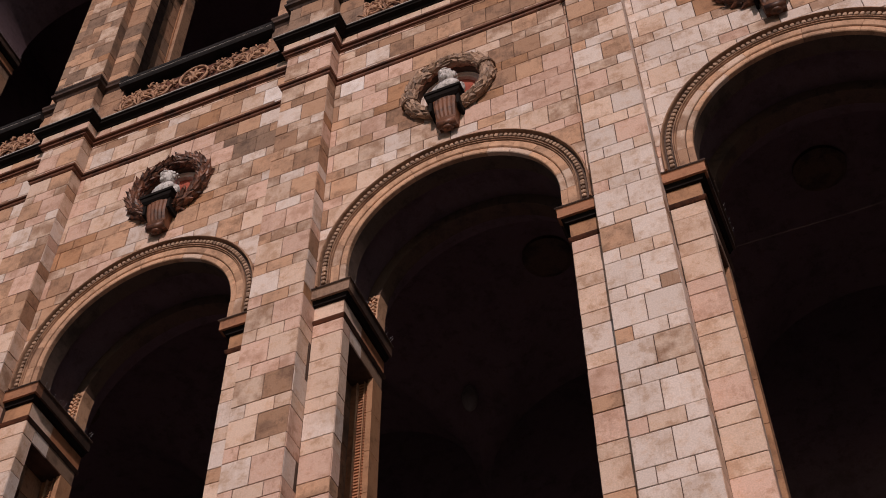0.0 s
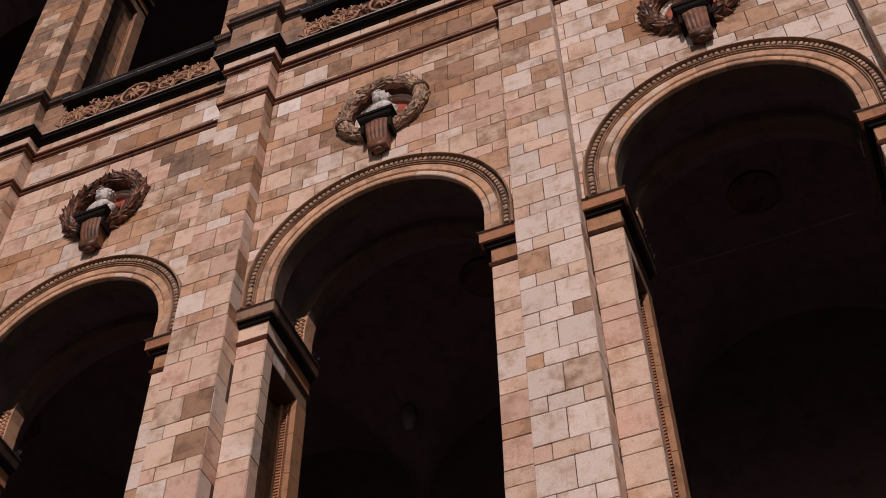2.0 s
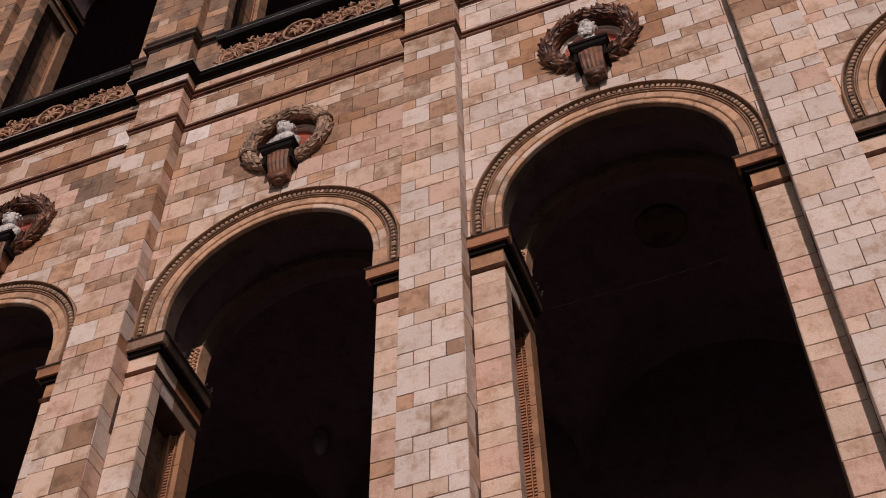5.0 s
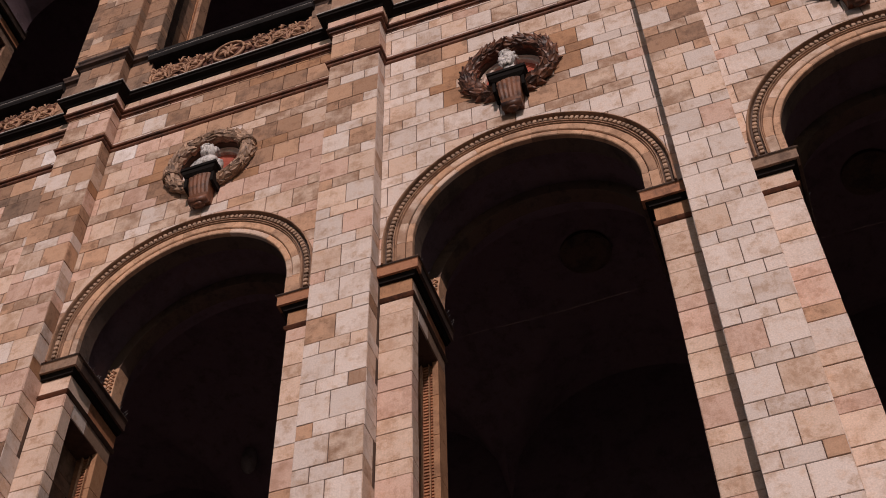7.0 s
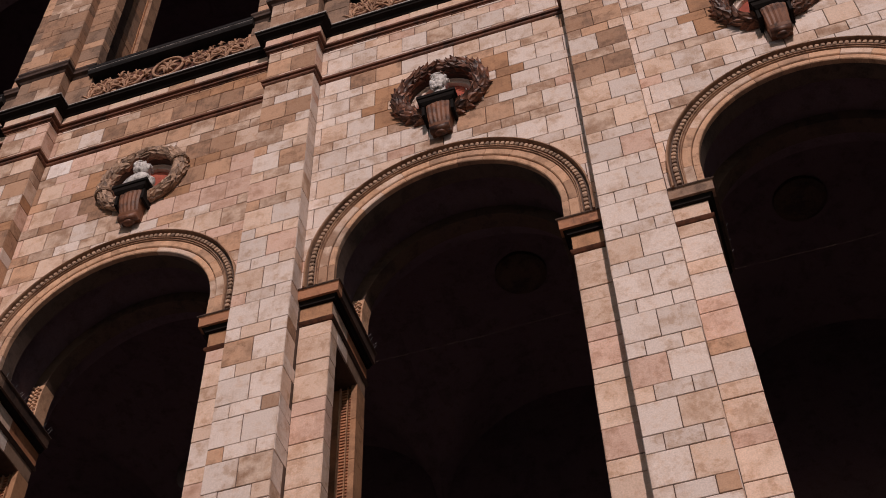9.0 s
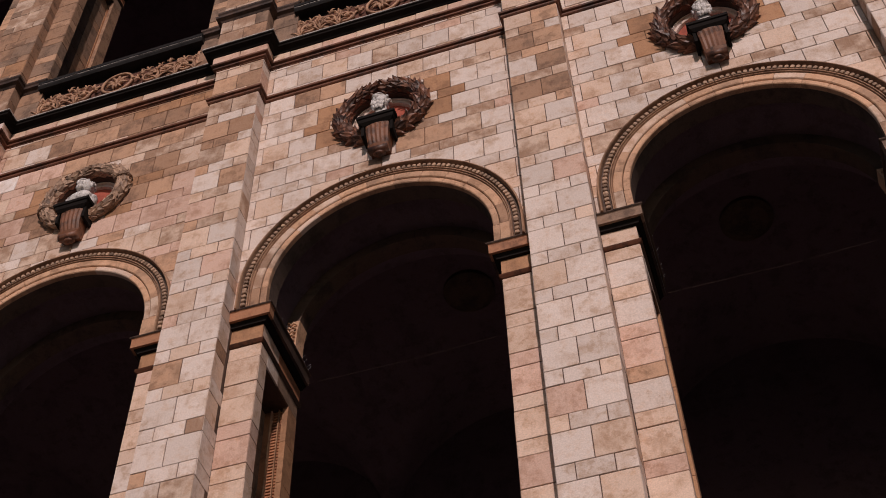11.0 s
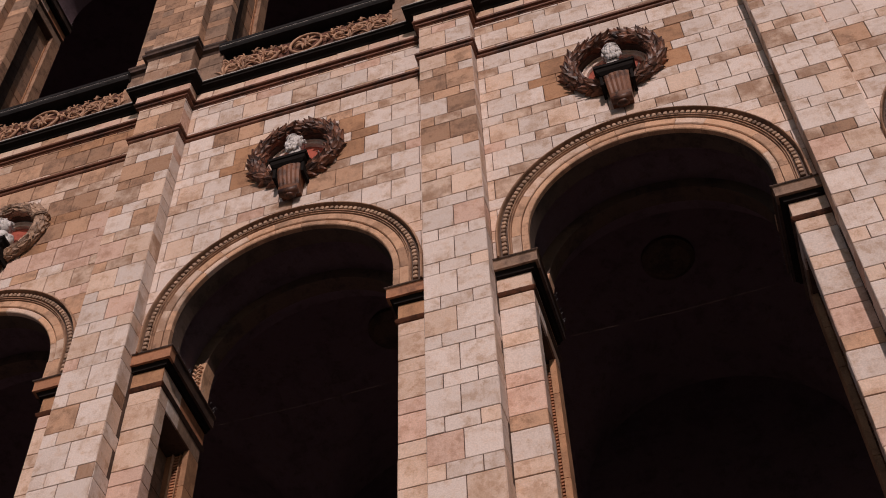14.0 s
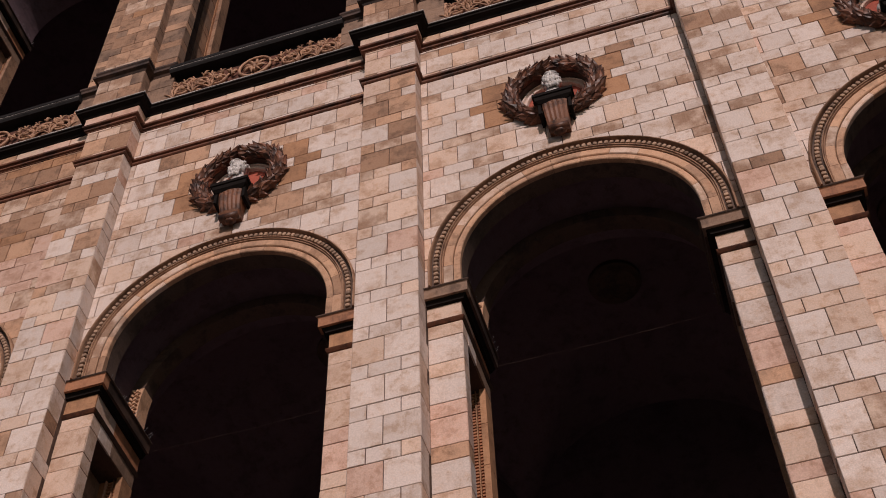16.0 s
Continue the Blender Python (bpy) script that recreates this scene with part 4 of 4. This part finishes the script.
def console(xc):
    c = thing("console", "blackened fluted console bracket under a bust", "console", "consoles over the arches", at=(xc, WALL - 0.20, 0))
    top = Z_ROUND - 0.46
    path = [(-0.25, 0.37, -1, 0), (-0.25, -0.09, -1, -1), (0.25, -0.09, 1, -1), (0.25, 0.37, 1, 0)]
    prof = [(-0.2, top), (0.05, top), (0.05, top - 0.06), (0.03, top - 0.07), (0.015, top - 0.13), (-0.03, top - 0.17), (-0.2, top - 0.17)]
    v, f = sweep(prof, path)
    part("slab", mesh("slab", *joined([(v, f), box(-0.24, 0.24, -0.08, 0.37, top - 0.12, top - 0.002)]), SOOT_AND_SHADE), c, "black moulded slab")
    for sx in (-1, 1):
        x0, x1 = sorted((sx * 0.20, sx * 0.245))
        part("cheek", mesh("cheek", *box(x0, x1, -0.05, 0.37, top - 0.40, top - 0.12), SOOT_AND_SHADE), c, "black cheek beside the bracket")
    # body: a curved, fluted bracket that narrows downwards and ends in a roll
    v, f, n = [], [], 16
    cols = 21
    for k in range(n + 1):
        u = k / n
        z = top - 0.16 - 0.53 * u
        half = 0.185 - 0.035 * u
        front = -0.07 + 0.13 * u ** 0.8 - 0.05 * math.sin(math.pi * u) - (0.05 if u > 0.86 else 0)
        for j in range(cols):
            w = -1 + 2 * j / (cols - 1)
            groove = 0.010 * (0.5 + 0.5 * math.cos(2 * math.pi * j / 4)) if 0.04 < u < 0.84 else 0.0
            v.append((w * half, front + groove + 0.02 * w * w, z))
        v += [(half, 0.25, z), (-half, 0.25, z)]
    m = cols + 2
    for k in range(n):
        for j in range(m):
            d = (j + 1) % m
            f.append((k * m + j, k * m + d, k * m + m + d, k * m + m + j))
    f += [tuple(range(m)), tuple(range(n * m, n * m + m))]
    part("bracket", mesh("bracket", v, f, BRACKET), c, "dark red-brown fluted bracket")
    part("roll", mesh("roll", *joined([tube([(-0.15, 0.06, top - 0.70), (0.15, 0.06, top - 0.70)], [0.065, 0.065], 10), ball((0, 0.1, top - 0.76), 0.075, 10, 6, (1.3, 0.9, 0.6))]), LEAF, True), c)


def bust(xc, seed, beard, shoulders, turn):
    """A weathered head on a short chest, as one plain mesh."""
    rng = random.Random(seed)
    z = Z_ROUND - 0.47
    solids = [ball((0, 0, z + 0.62), 0.15, 20, 16, (0.86, 1.0, 1.18)), tube([(0, 0.03, z + 0.25), (0, 0.02, z + 0.5)], [0.12, 0.085], 14),
              ball((0, -0.15, z + 0.60), 0.03, 8, 6, (0.8, 1.0, 1.7)), ball((0, -0.11, z + 0.67), 0.085, 12, 8, (1.15, 0.6, 0.35)),
              ball((0, -0.10, z + 0.52), 0.07, 10, 8, (1.0, 0.8, 0.8)), ball((-0.135, 0.01, z + 0.61), 0.035, 8, 6, (0.6, 1, 1.5)), ball((0.135, 0.01, z + 0.61), 0.035, 8, 6, (0.6, 1, 1.5))]
    solids.append(ball((0, 0.03, z + 0.15), 0.22, 18, 10, (1.45 if shoulders else 0.95, 0.62, 1.0)))
    if shoulders and not beard:
        solids.append(ball((0, -0.05, z + 0.20), 0.20, 20, 12, (1.35, 0.7, 0.8)))
    solids.append(tube([(0, 0.03, z), (0, 0.03, z + 0.12)], [0.13, 0.11], 12))
    hair = 46 if beard else 26
    for k in range(hair):
        a, b = rng.uniform(0, 2 * math.pi), rng.uniform(0.05, 0.55)
        p = (0.14 * math.cos(a) * math.cos(b) * 0.95, 0.03 + 0.14 * math.sin(a) * math.cos(b), z + 0.64 + 0.16 * math.sin(b))
        if p[1] > -0.07 or p[2] > z + 0.74:
            solids.append(ball(p, rng.uniform(0.024, 0.034), 7, 5))
    if beard:
        for k in range(44):
            u = rng.random()
            a = rng.uniform(-1.1, 1.1)
            solids.append(ball(((0.13 - 0.05 * u) * math.sin(a), -0.05 - 0.09 * math.cos(a) * (1 - 0.2 * u), z + 0.55 - 0.20 * u), rng.uniform(0.026, 0.042), 7, 5, (0.8, 0.8, 1.4)))
    v, f = joined(solids)
    v = [Vector(p) for p in v]
    v = [p + 0.006 * Vector(noise.noise_vector(p * 14 + Vector((seed, 0, 0)))) for p in v]
    b = part("bust", mesh("bust", v, f, MARBLE, True), at=(xc, WALL - 0.115, 0), turn=(0, 0, radians(turn)))
    tagged(b, "weathered white marble %s bust on a console" % ("bearded" if beard else "bare-headed"), "bust", "busts over the arches")


for i, mat, tone, beard, wide, turn in ((-3, LEAF, "dark brown", False, True, -10), (-2, LEAF, "dark brown", False, True, -18), (-1, LEAF_PALE, "worn grey-brown", False, True, -14), (0, LEAF, "dark red-brown", True, False, -10),
                                        (1, LEAF, "dark red-brown", True, False, 8), (2, LEAF, "dark red-brown", False, True, 0)):
    xc = i * BAY + BAY / 2
    recess(xc)
    console(xc)
    wreath(xc, mat, tone, 40 + i)
    bust(xc, 60 + i, beard, wide, turn)


# ---- dim lantern in the gallery, cables across the openings ----
def pendant(x, y, z, top):
    p = thing("pendant_lamp", "unlit white glass globe hanging in the dark gallery", "lamp", at=(x, y, 0))
    part("rod", mesh("rod", *tube([(0, 0, z + 0.3), (0, 0, top)], [0.02, 0.02], 6), SOOT_AND_SHADE), p)
    part("globe", mesh("globe", *ball((0, 0, z), 0.26, 16, 10, (0.62, 0.62, 1.25)), GLASS, True), p, "white opal glass globe")


pendant(-4.88, 6.9, 20.0, 21.4)
for i in (0, 1):
    c = part("cable", mesh("cable", *tube([(i * BAY + 1.0, 1.62, 15.70), (i * BAY + 2.5, 1.62, 15.66), (i * BAY + 4.0, 1.62, 15.70)], [0.0009] * 3, 5), SOOTY_SHADE))
    tagged(c, "thin dull brown cable across the arch opening", "cable", "cables across the openings")
